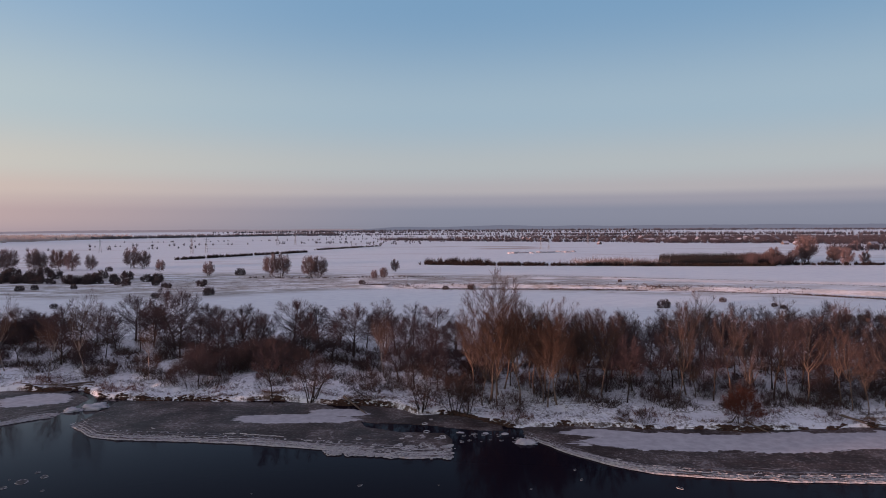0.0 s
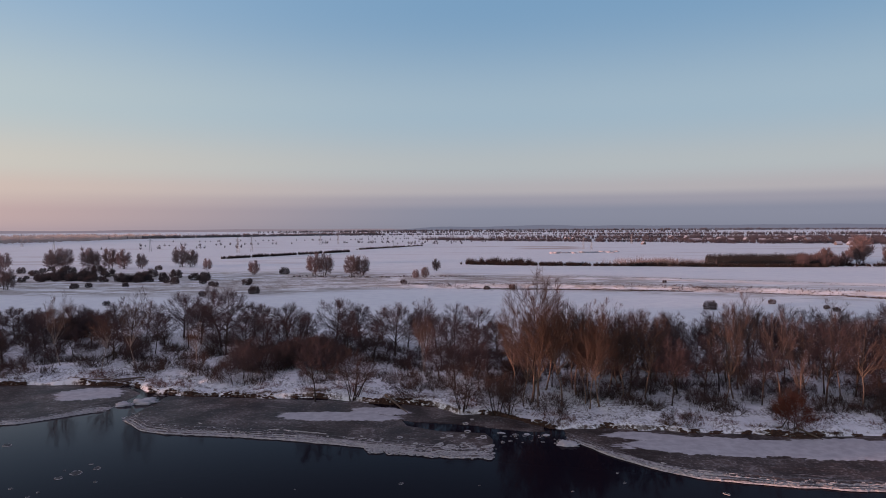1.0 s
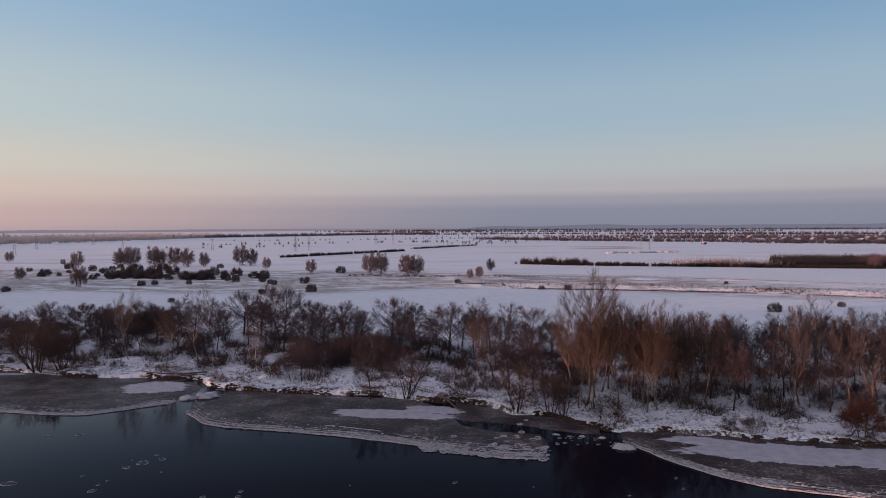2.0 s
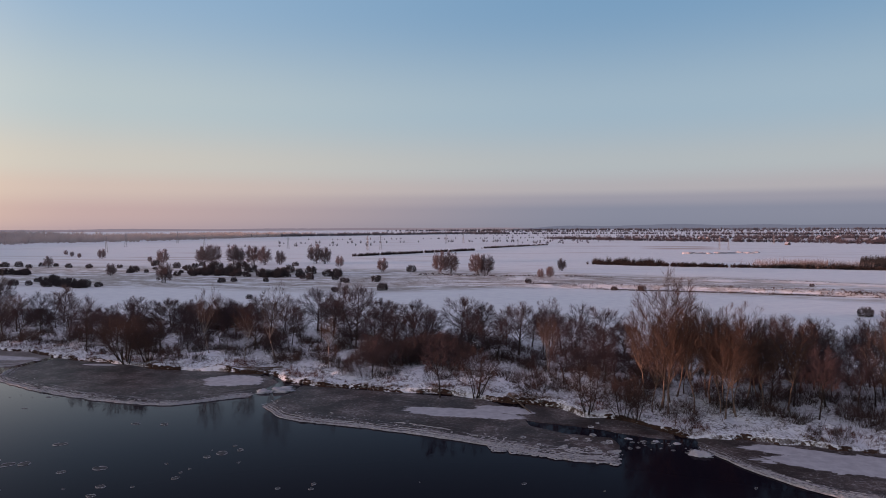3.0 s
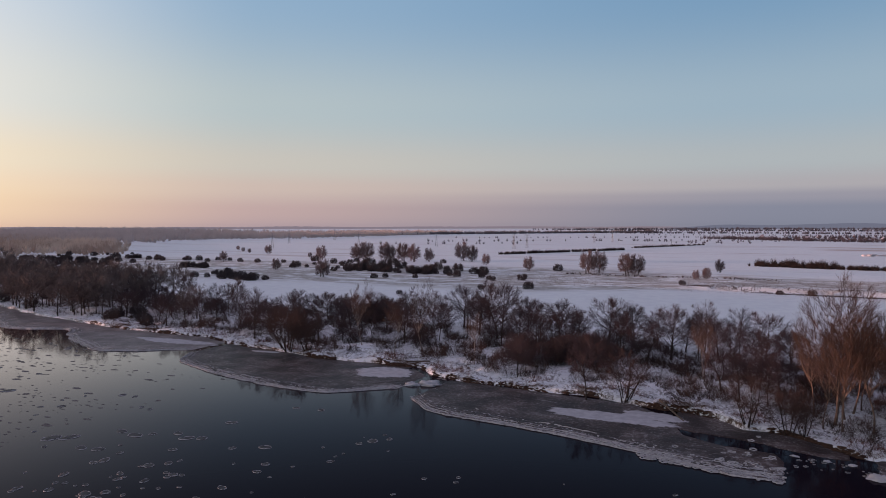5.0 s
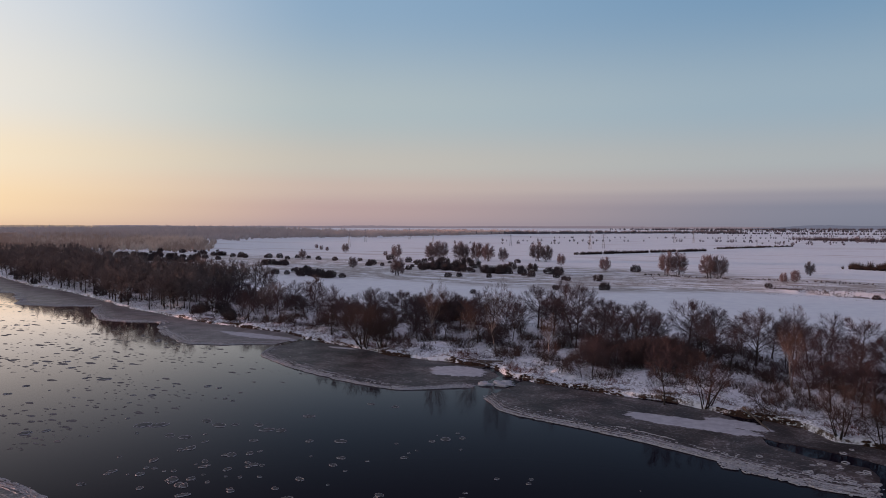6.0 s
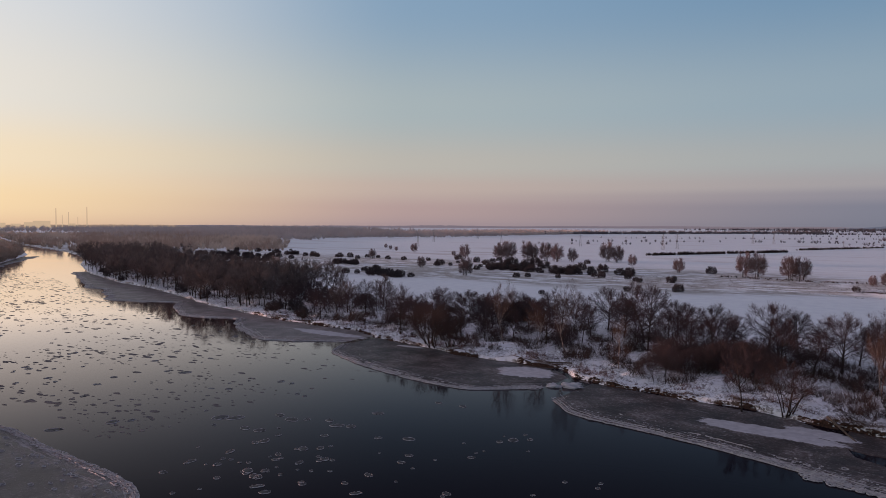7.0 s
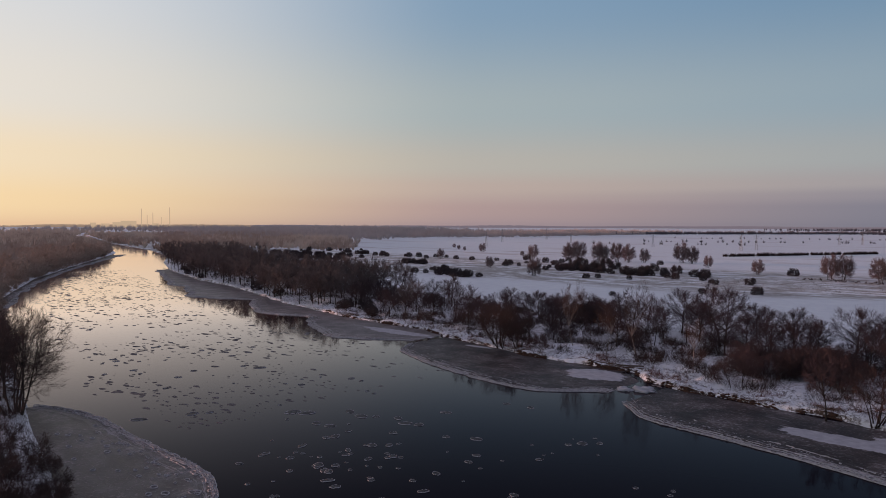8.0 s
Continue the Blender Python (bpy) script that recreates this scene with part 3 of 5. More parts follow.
shrubs = [tree_kind("willow_shrub", "low bare shrub with brown twigs on the snowy bank", "shrub", M_BARK, M_REDB, G1,
                    seed=s, H=4.0, stems=6, lean=28, clear=0.1, kids=(2, 6, 4, 4), crown_at=0.5, crown_r=0.6, crown_h=0.52, r=0.05, twig=0.5, tr=0.013, wide=0.7, up=0.3) for s in (17, 18, 19)]
thickets = [tree_kind("thicket_bush", "dense dark brown bush in the snow", "shrub", M_BARK, M_THICK, G1,
                      seed=s, H=5.0, stems=9, lean=30, clear=0.04, kids=(3, 5, 4, 5), crown_at=0.4, crown_r=0.75, crown_h=0.6, r=0.07, twig=0.7, tr=0.012, wide=2.6, up=0.3, rough=0.35) for s in (20, 21, 22)]
bushes = [tree_kind("meadow_bush", "dense dark rounded bush on the snowy meadow", "bush", M_BARK, M_BUSH, G2,
                    seed=s, H=4.5, stems=7, lean=26, clear=0.05, kids=(4, 5, 4, 5), crown_at=0.28, crown_r=0.64, crown_h=0.68, r=0.07, twig=0.6, tr=0.04, wide=1.5, up=0.1, rough=0.1, lowest=-0.5) for s in (23, 24, 25)]
redbush = tree_kind("red_willow_shrub", "russet red bushy willow leaning over the river ice", "shrub", M_BARK, M_RED, G1,
                    seed=31, H=7.5, stems=9, lean=18, clear=0.15, kids=(3, 7, 6, 5), crown_at=0.55, crown_r=0.4, crown_h=0.47, r=0.08, twig=0.6, tr=0.013, wide=0.6, up=0.35, lowest=-0.6, rough=0.5)
field_trees = [tree_kind("field_tree", "bare rounded tree standing on the snowy meadow", "tree", M_BARK, M_FIELD, "meadow trees",
                         seed=40 + k, H=11, stems=4, lean=10, clear=0.02, kids=(9, 6, 5, 5), crown_at=0.43, crown_r=0.36, crown_h=0.56, r=0.18, twig=0.9, tr=0.03, wide=0.9, up=0.5, splay=(42, 38, 32), rough=0.16, lowest=-0.8) for k in (0, 1, 2)]
wood_trees = [tree_kind("wood_tree", "dark bare tree in the dense wood on the point", "tree", M_BARK, M_DENSE, "trees of the dense wood",
                        seed=50 + k, H=13, clear=0.12, kids=(12, 6, 5, 4), crown_at=0.55, crown_r=0.36, crown_h=0.46, r=0.2, twig=1.0, tr=0.034, lean=4, slope=1.1, up=0.3) for k in (0, 1, 2)]
hazed_trees = [tree_kind("frosted_tree", "bare tree in the wood upstream, paled for haze", "tree", M_HAZED, M_HAZED, "trees upstream",
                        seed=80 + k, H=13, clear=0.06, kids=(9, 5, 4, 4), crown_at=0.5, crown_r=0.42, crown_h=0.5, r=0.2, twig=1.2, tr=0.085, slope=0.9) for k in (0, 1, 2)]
hazed_shrubs = [tree_kind("frosted_shrub", "low brown shrub at the snowy shore upstream, paled for haze", "shrub", M_HAZED, M_HAZED, "shrubs upstream",
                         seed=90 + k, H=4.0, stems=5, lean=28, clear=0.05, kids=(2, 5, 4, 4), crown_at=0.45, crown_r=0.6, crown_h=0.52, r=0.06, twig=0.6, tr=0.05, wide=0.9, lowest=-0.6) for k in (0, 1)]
big_willow = tree_kind("willow_tree", "large bare bushy willow at the edge of the near bank", "tree", M_BARK, M_REDB, G1,
                       seed=77, H=16, stems=7, lean=19, clear=0.08, kids=(7, 7, 5, 5), crown_at=0.5, crown_r=0.5, crown_h=0.5, r=0.2, twig=1.0, tr=0.014, wide=1.6, up=0.3, lowest=-0.7)
SOURCES = [big_willow, *hazed_shrubs, *hazed_trees, *poplars, *pales, *birches, *oaks, *alders, *willows, *shrubs, *thickets, *bushes, redbush, *field_trees, *wood_trees]

random.seed(11)
# trees that stand out along the far bank: x, y, height
for x, y, h in ((7.4, 108, 21.5), (11.8, 106, 16.5), (14.8, 111.5, 15.5), (15.7, 103, 13.5), (19.8, 111.5, 14), (5.1, 112, 15), (10, 113, 16),
                (17.5, 107, 14.5), (24.9, 107.6, 14.3), (21.5, 108, 12)):
    plant(poplars, x, y, h / 18)
for x, y, h in ((22.4, 115.5, 11.5), (39.5, 111, 14.8), (40.2, 109, 7.7), (44.8, 107, 14.3), (49, 110.7, 12.9),
                (60.3, 103.3, 12.9), (60.1, 100, 12.1), (61.4, 98.4, 10.3), (65.9, 101.5, 14.8), (6, 106, 12), (-11, 125, 10), (47, 104, 9.5)):
    plant(pales, x, y, h / 14)
for x, y, h in ((-83.7, 130, 14.6), (-72.4, 124.7, 10.9), (-65.8, 126, 16.1), (-52.6, 121.5, 10.0), (-11.5, 127, 10.5)):
    plant(birches, x, y, h / 14)
for x, y, h in ((28, 104, 11.3), (38.6, 115, 11.5), (51.8, 106.9, 13.8), (58.1, 110.5, 13.3), (-27.1, 107.6, 10.7), (-42.1, 117.1, 7.8), (31, 112, 12),
                (34, 108, 11), (54, 112, 13), (-113.3, 128.2, 13.4), (-110.9, 143.2, 10.1), (-172, 163, 12.5), (-129.4, 141.2, 11.9), (29, 118, 12), (46, 116, 12.5)):
    plant(alders, x, y, h / 12.5)
for x, y, h in ((-59, 150, 13.9), (-56.4, 165, 8.9), (-46, 157, 9.3), (-33.5, 152.7, 11.2), (-28, 153, 9.5), (-18.8, 142.2, 11.2), (-14.5, 159.6, 8.1), (-22, 133.5, 8.3),
                (-1.7, 138.6, 10.4), (-72.9, 161.7, 11.4), (-92.3, 166.5, 8.6), (-60.8, 158, 12.6), (-98, 158, 9), (-40, 147, 8.5)):
    plant(oaks, x, y, h / 10.5)
for x, y, h in ((-21.3, 108.6, 8.7), (-3.3, 101.6, 7.4), (1.5, 100.8, 6.9), (3.4, 100.4, 5.5), (-96.2, 119.8, 11), (-92, 121, 9), (-99, 122, 10)):
    plant(willows, x, y, h / 8.5)
for x, y, h in ((-12.4, 107.6, 5.0), (9.7, 96.2, 4.3), (-85.2, 118.5, 4.2), (-164.8, 129.5, 4.0), (-129.7, 128.6, 4.8), (-145, 128, 3.6), (-60, 121.5, 3.4), (28, 94.5, 2.6), (25, 95, 2.0),
                (-64, 122.5, 3), (-47, 119, 3), (-8, 112, 3.2), (-52.8, 121.8, 5), (55, 96, 1.8), (-137, 130, 3.5), (-153, 130, 3)):
    plant(shrubs, x, y, h / 4.0)
plant(redbush, 41.2, 94.0, 0.88, sink=0.7)
# the fill of the wood behind the bank
def fill(kinds, n, x0, x1, s0, s1, gap, lo, hi):
    made = tries = 0
    while made < n and tries < n * 30:
        tries += 1
        x = random.uniform(x0, x1)
        y = bank_line(x) + random.uniform(s0, s1)
        if clear_of(x, y, gap):
            plant(kinds, x, y, random.uniform(lo, hi))
            made += 1


fill([*alders, *alders, *alders, *alders, *pales], 84, 20, 90, 11, 46, 2.8, 0.7, 1.02)
fill(poplars, 7, 4, 23, 8, 22, 2.0, 0.72, 0.86)
fill([*alders, *oaks], 26, -12, 22, 12, 46, 3.6, 0.6, 0.85)
fill([*oaks, alders[0]], 26, -75, -12, 24, 48, 4.0, 0.6, 0.9)
fill([*oaks, *alders], 26, -135, -72, 14, 50, 4.5, 0.55, 0.88)
# dark thickets: x, y of the middle, reach along and across, how many, size
for cx, cy, rx, ry, n, lo, hi in ((-93, 164, 12, 3, 7, 1.0, 1.3), (-128, 152, 14, 5, 6, 0.7, 1.0), (-43, 128, 7, 5, 10, 0.8, 1.15), (-31, 131, 7, 6, 9, 0.9, 1.25), (-78, 143, 10, 5, 6, 0.6, 0.95),
                                  (-56, 146, 8, 4, 2, 0.6, 0.9), (0, 128, 8, 7, 5, 0.6, 1.0), (-104, 136, 14, 4, 9, 0.6, 1.0), (-14, 132, 8, 6, 3, 0.6, 0.9),
                                  (40, 124, 30, 6, 14, 0.6, 0.9), (62, 108, 14, 5, 8, 0.5, 0.8), (36, 110, 26, 5, 9, 0.4, 0.65), (12, 111, 8, 4, 6, 0.4, 0.7), (-36, 139, 14, 6, 9, 0.7, 1.1), (-38, 146, 12, 5, 4, 0.8, 1.0), (-103, 161, 8, 3, 9, 1.0, 1.3), (-160, 152, 22, 6, 9, 0.8, 1.2), (-66, 133, 8, 3, 2, 0.5, 0.8)):
    for _ in range(round(n * 0.85)):
        plant(thickets, random.gauss(cx, rx * 0.6), random.gauss(cy, ry * 0.6), random.uniform(lo, hi))
fill(shrubs, 62, -140, 20, 5, 40, 2.2, 0.4, 0.8)
fill(shrubs, 60, 5, 88, 7, 34, 1.6, 0.35, 0.8)
fill([*alders, *oaks, *oaks, *wood_trees], 30, -200, -130, 8, 32, 4.5, 0.62, 0.88)
fill(wood_trees, 205, -400, -185, 0.8, 46, 3.2, 0.8, 1.12)
fill(bushes, 22, -420, -150, 1.5, 30, 2.5, 0.6, 1.0)
fill(wood_trees, 40, -474, -390, 0.8, 60, 5.0, 0.9, 1.25)


# ================= meadow: bushes, trees, hedges =================
random.seed(5)
BUSH_A = ((-324, 319, 3.7), (-374, 374, 3.0), (-268, 276, 3.4), (-238, 260, 4.6), (-350, 382, 3.4), (-333, 381, 3.3), (-277, 353, 4.4), (-267, 351, 2.2),
          (-276, 393, 4.0), (-255, 374, 3.7), (-221, 329, 3.3), (-219, 340, 6.3), (-208, 334, 4.5), (-208, 344, 5.0), (-230, 395, 5.3), (-205, 362, 5.5),
          (-180, 330, 4.9), (-171, 333, 5.6), (-172, 357, 3.3), (-148, 320, 3.5), (-148, 342, 4.3), (-140, 336, 3.0), (-126, 309, 2.2), (-179, 300, 2.3),
          (-163, 302, 2.3), (-110, 261, 2.3), (-273, 417, 3.3), (-131, 230, 1.8))
BUSH_B = ((-182, 365, 4.7), (-164, 356, 5.0), (-161, 337, 3.1), (-143, 343, 4.7), (-110, 312, 3.6), (-93, 272, 3.5), (-114, 385, 4.2), (-154, 324, 2.1),
          (-134, 319, 2.8), (-122, 304, 2.4), (-235, 373, 6.5), (-215, 360, 6.0), (-182, 294, 2.8), (71, 220, 2.9), (96, 235, 1.8), (107, 221, 1.5),
          (107, 215, 1.5), (111, 187, 2.2), (115, 187, 2.4), (119, 186, 2.0), (80, 310, 1.4), (1, 295, 2.0), (12, 295, 2.5), (-37, 312, 2.1))
for x, y, h in BUSH_A + BUSH_B:
    plant(bushes, x, y, h / 4.2)
for cx, cy, rx, ry, n in ((-220, 345, 40, 14, 16), (-180, 335, 24, 8, 8), (-240, 262, 22, 6, 7), (-437, 307, 40, 10, 12), (-470, 343, 50, 14, 14), (-535, 350, 45, 20, 12),
                          (-330, 322, 12, 6, 3), (-262, 281, 14, 5, 4), (-520, 400, 60, 25, 12), (-300, 400, 60, 30, 8), (-400, 385, 40, 12, 6)):
    for _ in range(n):
        plant(bushes, random.gauss(cx, rx * 0.6), random.gauss(cy, ry * 0.6), random.uniform(0.45, 1.0))
for x, y, h in ((-207, 457, 14), (-199, 455, 12), (-173, 419, 7.5), (-129, 377, 8.2), (-94, 374, 12.1), (-88, 375, 12), (-71, 364, 12.2), (-66, 366, 11), (-34, 338, 4.8),
                (-30, 347, 5.8), (-28, 401, 7.3), (-265, 444, 13.6), (-281, 430, 12.7), (-258, 440, 12), (-247, 440, 14), (-275, 434, 14.8), (-236, 436, 13), (-362, 378, 7.8),
                (-419, 494, 8.5), (-454, 508, 4.5), (-479, 527, 4.7), (-516, 560, 5), (-312, 428, 10.9), (-342, 454, 4.7), (-210, 289, 9.5), (-268, 323, 6.9), (-226, 440, 10)):
    plant(field_trees, x, y, h / 10)
for x, y, h in ((258, 488, 22), (252, 480, 15), (268, 470, 13), (240, 470, 11), (226, 469, 12.9), (262, 444, 13), (280, 455, 10), (312, 545, 10), (285, 500, 12), (300, 520, 11),
                (230, 480, 11), (457, 760, 10), (218, 462, 9), (330, 560, 9)):
    plant(field_trees[0], x, y, h / 11)


def scrub(name, label, category, line, width, height, n, material, spikes=14, r=0.12, kind="", even=0.72):
    """Many twiggy clumps along a line: a hedge, a strip of wood."""
    s = Soup()
    rnd = random.Random(name + str(line[0]))
    xs = np.cumsum([0] + [math.dist(a, b) for a, b in zip(line, line[1:])])
    for _ in range(n):
        d = rnd.uniform(0, xs[-1])
        x = float(np.interp(d, xs, [p[0] for p in line])) + rnd.uniform(-width, width) / 2
        y = float(np.interp(d, xs, [p[1] for p in line])) + rnd.uniform(-width, width) / 2
        if near_bank(x) - 2 < y < far_bank(x) + 3:
            continue
        h = height * rnd.uniform(0.55, 1.15) * (1 + 0.25 * noise.noise((x * 0.03, y * 0.03, 0)))
        base = Vector((x, y, ground_z(x, y) - 0.2 if y < 900 else 0.8))
        for _k in range(spikes):
            a, rad = rnd.uniform(0, 6.283), 0.5 * rnd.random() ** 0.6
            side = Vector((math.cos(a), math.sin(a), 0))
            dome = math.sqrt(max(0.0, 1 - (rad / 0.56) ** 2))
            low = base + side * h * rad * 0.25 + Vector((0, 0, h * 0.3 * rnd.random()))
            s.spike(low, base + side * h * rad + Vector((0, 0, h * dome * rnd.uniform(even, 1.0))), r * rnd.uniform(0.7, 1.3))
    ob = new(name, s.mesh(name, material))
    return tagged(ob, label, category, kind=kind)


HEDGE = "long dark bare hedge across the snowy field"
scrub("hedge", HEDGE, "hedge", [(-222, 575), (-190, 640), (-146, 727)], 6, 3.6, 430, M_HEDGE, 18, 0.15)
scrub("hedge", HEDGE, "hedge", [(-147, 797), (-120, 860), (-89, 945)], 8, 3.2, 190, M_HEDGE, 18, 0.21)
scrub("hedge", HEDGE, "hedge", [(-13, 483), (20, 468), (44, 462), (100, 456), (140, 452)], 7, 3.4, 560, M_HEDGE, 34, 0.1)
scrub("hedge", HEDGE, "hedge", [(-12, 486), (10, 476), (30, 472)], 7, 6.5, 70, M_HEDGE, 60, 0.08)
scrub("hedge", HEDGE, "hedge", [(205, 452), (240, 448), (300, 444), (420, 440)], 7, 3.4, 330, M_HEDGE, 28, 0.11)
random.seed(44)
for line, n in (([(-490, 283), (-437, 307), (-400, 312)], 22), ([(-540, 337), (-470, 341), (-440, 352)], 20), ([(-480, 396), (-424, 377)], 12), ([(-255, 262), (-225, 257)], 9),
                ([(-345, 322), (-322, 320)], 8), ([(-232, 342), (-200, 336)], 11), ([(-186, 332), (-164, 334)], 8)):
    for _ in range(n):
        u = random.random() * (len(line) - 1)
        p, q = line[int(u)], line[int(u) + 1]
        plant(bushes, p[0] + (q[0] - p[0]) * (u % 1) + random.gauss(0, 2), p[1] + (q[1] - p[1]) * (u % 1) + random.gauss(0, 3.5), random.uniform(0.5, 1.0))
scrub("hedge", "low brown scrub along the old channel", "hedge", [(-36, 309), (4, 297), (52, 292), (97, 284), (136, 267), (158, 246), (230, 215)], 4, 0.75, 3200, M_BRUSH, 6, 0.11)
scrub("hedge", "low brown scrub along the old channel", "hedge", [(39, 347), (86, 329), (132, 310), (180, 280), (260, 240)], 3, 0.5, 1600, M_BRUSH, 6, 0.10)
scrub("hedge", "low brown scrub along the old channel", "hedge", [(-30, 318), (4, 302), (52, 297), (97, 289), (140, 270)], 16, 0.9, 1000, M_BRUSH, 6, 0.06)
scrub("hedge", "low brown scrub on the rough pasture", "hedge", [(-130, 330), (-80, 325), (-20, 322), (60, 312)], 60, 0.5, 5200, M_BRUSH, 4, 0.09)
scrub("hedge", "low brown scrub on the rough pasture", "hedge", [(-105, 366), (-60, 360), (-20, 352), (0, 345)], 9, 1.2, 260, M_BRUSH, 9, 0.08)
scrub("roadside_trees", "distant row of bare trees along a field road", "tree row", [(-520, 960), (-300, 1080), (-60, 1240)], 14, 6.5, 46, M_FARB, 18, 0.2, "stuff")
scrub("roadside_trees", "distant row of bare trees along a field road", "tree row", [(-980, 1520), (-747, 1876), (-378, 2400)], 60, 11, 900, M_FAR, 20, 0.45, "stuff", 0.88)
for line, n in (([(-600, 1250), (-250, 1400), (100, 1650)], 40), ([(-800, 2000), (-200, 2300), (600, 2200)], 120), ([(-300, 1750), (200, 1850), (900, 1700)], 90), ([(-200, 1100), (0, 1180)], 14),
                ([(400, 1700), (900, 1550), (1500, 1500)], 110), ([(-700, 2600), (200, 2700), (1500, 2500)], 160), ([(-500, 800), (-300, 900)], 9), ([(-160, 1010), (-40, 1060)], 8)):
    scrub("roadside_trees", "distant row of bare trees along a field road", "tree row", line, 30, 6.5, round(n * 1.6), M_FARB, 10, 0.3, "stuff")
scrub("young_plantation", "young plantation of thin grey trees", "plantation", [(98, 470), (140, 466)], 34, 6.5, 420, M_GREY, 7, 0.07, "stuff")


def conifer_wood():
    s, rnd = Soup(), random.Random(8)
    for _ in range(3600):
        u, v = rnd.random() ** 0.9, rnd.random()
        x, y = 140 + u * 74 + v * 36, 447 - u * 6 + v * 110 + 3 * noise.noise((u * 9, 1.0, 4.0))
        h = rnd.uniform(4.2, 5.4) * (0.55 + 0.45 * smooth01(u * 5 + v * 0.6)) * (1 + 0.18 * noise.noise((x * 0.12, y * 0.12, 2.0)))
        foot = Vector((x, y, ground_z(x, y) - 0.3))
        for k in range(16):
            a, q = rnd.uniform(0, 6.283), rnd.uniform(0.15, 1.0)
            way = Vector((math.cos(a), math.sin(a), rnd.uniform(0.1, 0.7))) * (0.95 * (1.12 - q))
            hub = foot + Vector((0, 0, h * q * 0.92))
            s.spike(hub, hub + way + Vector((0, 0, 0.08 * h * (q > 0.85))), 0.2 * (1.3 - q))
    ob = new("conifer_wood", s.mesh("conifer_wood", M_PINE))
    tagged(ob, "dense dark block of young pines in the snowy field", "wood", kind="stuff")
    scrub("wood_edge", "dark bare scrub along the edge of the pines", "scrub", [(132, 449), (180, 442), (214, 440)], 5, 3.0, 380, M_HEDGE, 30, 0.09, "stuff")
    scrub("wood_edge", "dark bare scrub along the edge of the pines", "scrub", [(206, 446), (222, 470), (236, 500)], 26, 9, 150, M_TWIG, 34, 0.1, "stuff")


conifer_wood()
# woods towards the horizon
FARW = "distant hazy bare wood beyond the snowy fields"
for line, width, height, n in (([(-1000, 640), (-1150, 900), (-1000, 1200), (-1020, 1800)], 330, 15, 1500), ([(-1500, 900), (-1700, 1300), (-1800, 1700)], 500, 18, 1100),
                               ([(-2400, 900), (-2600, 1700), (-2600, 2300)], 700, 22, 900), ([(-1000, 3300), (0, 3900), (1500, 3700)], 240, 15, 600),
                               ([(-600, 2900), (300, 3000), (900, 2800)], 90, 11, 260), ([(1500, 3900), (2600, 3000), (3400, 2200)], 600, 11, 900),
                               ([(200, 1500), (700, 1450), (1300, 1300)], 120, 9, 260), ([(300, 2000), (1000, 1850), (1700, 1600)], 160, 11, 360), ([(60, 1500), (330, 1420), (700, 1330), (1200, 1250)], 190, 9, 420),
                               
                               ([(-450, 2100), (0, 2200), (500, 2050), (1100, 1900)], 80, 8, 260)):
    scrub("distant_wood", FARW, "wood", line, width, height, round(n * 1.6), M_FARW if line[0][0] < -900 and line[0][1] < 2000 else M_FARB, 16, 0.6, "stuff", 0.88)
for line, width, height, n in (([(-110, 1370), (60, 1230), (200, 1150), (320, 1110)], 60, 8, 260), ([(320, 1080), (420, 1020), (560, 1010), (700, 1060)], 90, 7.5, 330),
                               ([(500, 940), (620, 880), (760, 800)], 60, 8, 130), ([(380, 690), (470, 720), (600, 640)], 50, 9, 90), ([(330, 1230), (600, 1200), (900, 1150)], 160, 9, 360)):
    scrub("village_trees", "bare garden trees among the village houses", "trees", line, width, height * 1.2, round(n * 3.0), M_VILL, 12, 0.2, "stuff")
# the wood across the river's bend and on our own side, upstream
random.seed(17)
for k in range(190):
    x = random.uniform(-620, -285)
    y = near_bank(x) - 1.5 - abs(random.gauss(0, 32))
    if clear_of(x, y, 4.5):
        plant(hazed_trees, x, y, random.uniform(0.6, 0.98))
scrub("distant_wood", "hazy bare wood on the near side upstream", "wood", [(-330, 55), (-420, 100), (-560, 170), (-760, 280), (-1000, 400), (-1500, 560)], 60, 9, 700, M_HAZED, 22, 0.18, "stuff", 0.85)
scrub("distant_wood", "hazy bare wood on the near side upstream", "wood", [(-560, 100), (-760, 220), (-1000, 330), (-1500, 450)], 150, 11, 1200, M_HAZED, 26, 0.33, "stuff", 0.88)
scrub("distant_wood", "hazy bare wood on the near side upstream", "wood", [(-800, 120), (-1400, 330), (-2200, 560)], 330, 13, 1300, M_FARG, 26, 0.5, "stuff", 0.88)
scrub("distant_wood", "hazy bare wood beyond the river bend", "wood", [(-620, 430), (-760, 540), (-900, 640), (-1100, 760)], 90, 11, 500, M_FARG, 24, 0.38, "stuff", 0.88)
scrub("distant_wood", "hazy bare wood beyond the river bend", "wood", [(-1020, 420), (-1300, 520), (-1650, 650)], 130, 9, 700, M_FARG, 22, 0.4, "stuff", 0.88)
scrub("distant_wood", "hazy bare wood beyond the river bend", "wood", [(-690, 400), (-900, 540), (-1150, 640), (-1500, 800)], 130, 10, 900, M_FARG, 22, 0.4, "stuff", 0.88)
scrub("distant_wood", "hazy bare wood beyond the river bend", "wood", [(-560, 420), (-680, 520), (-800, 620)], 50, 9, 160, M_HAZED, 24, 0.26, "stuff", 0.86)
scrub("distant_wood", "hazy bare wood beyond the river bend", "wood", [(-490, 245), (-600, 300), (-760, 370), (-1000, 470), (-1500, 690)], 55, 11, 700, M_HAZED, 24, 0.26, "stuff", 0.86)
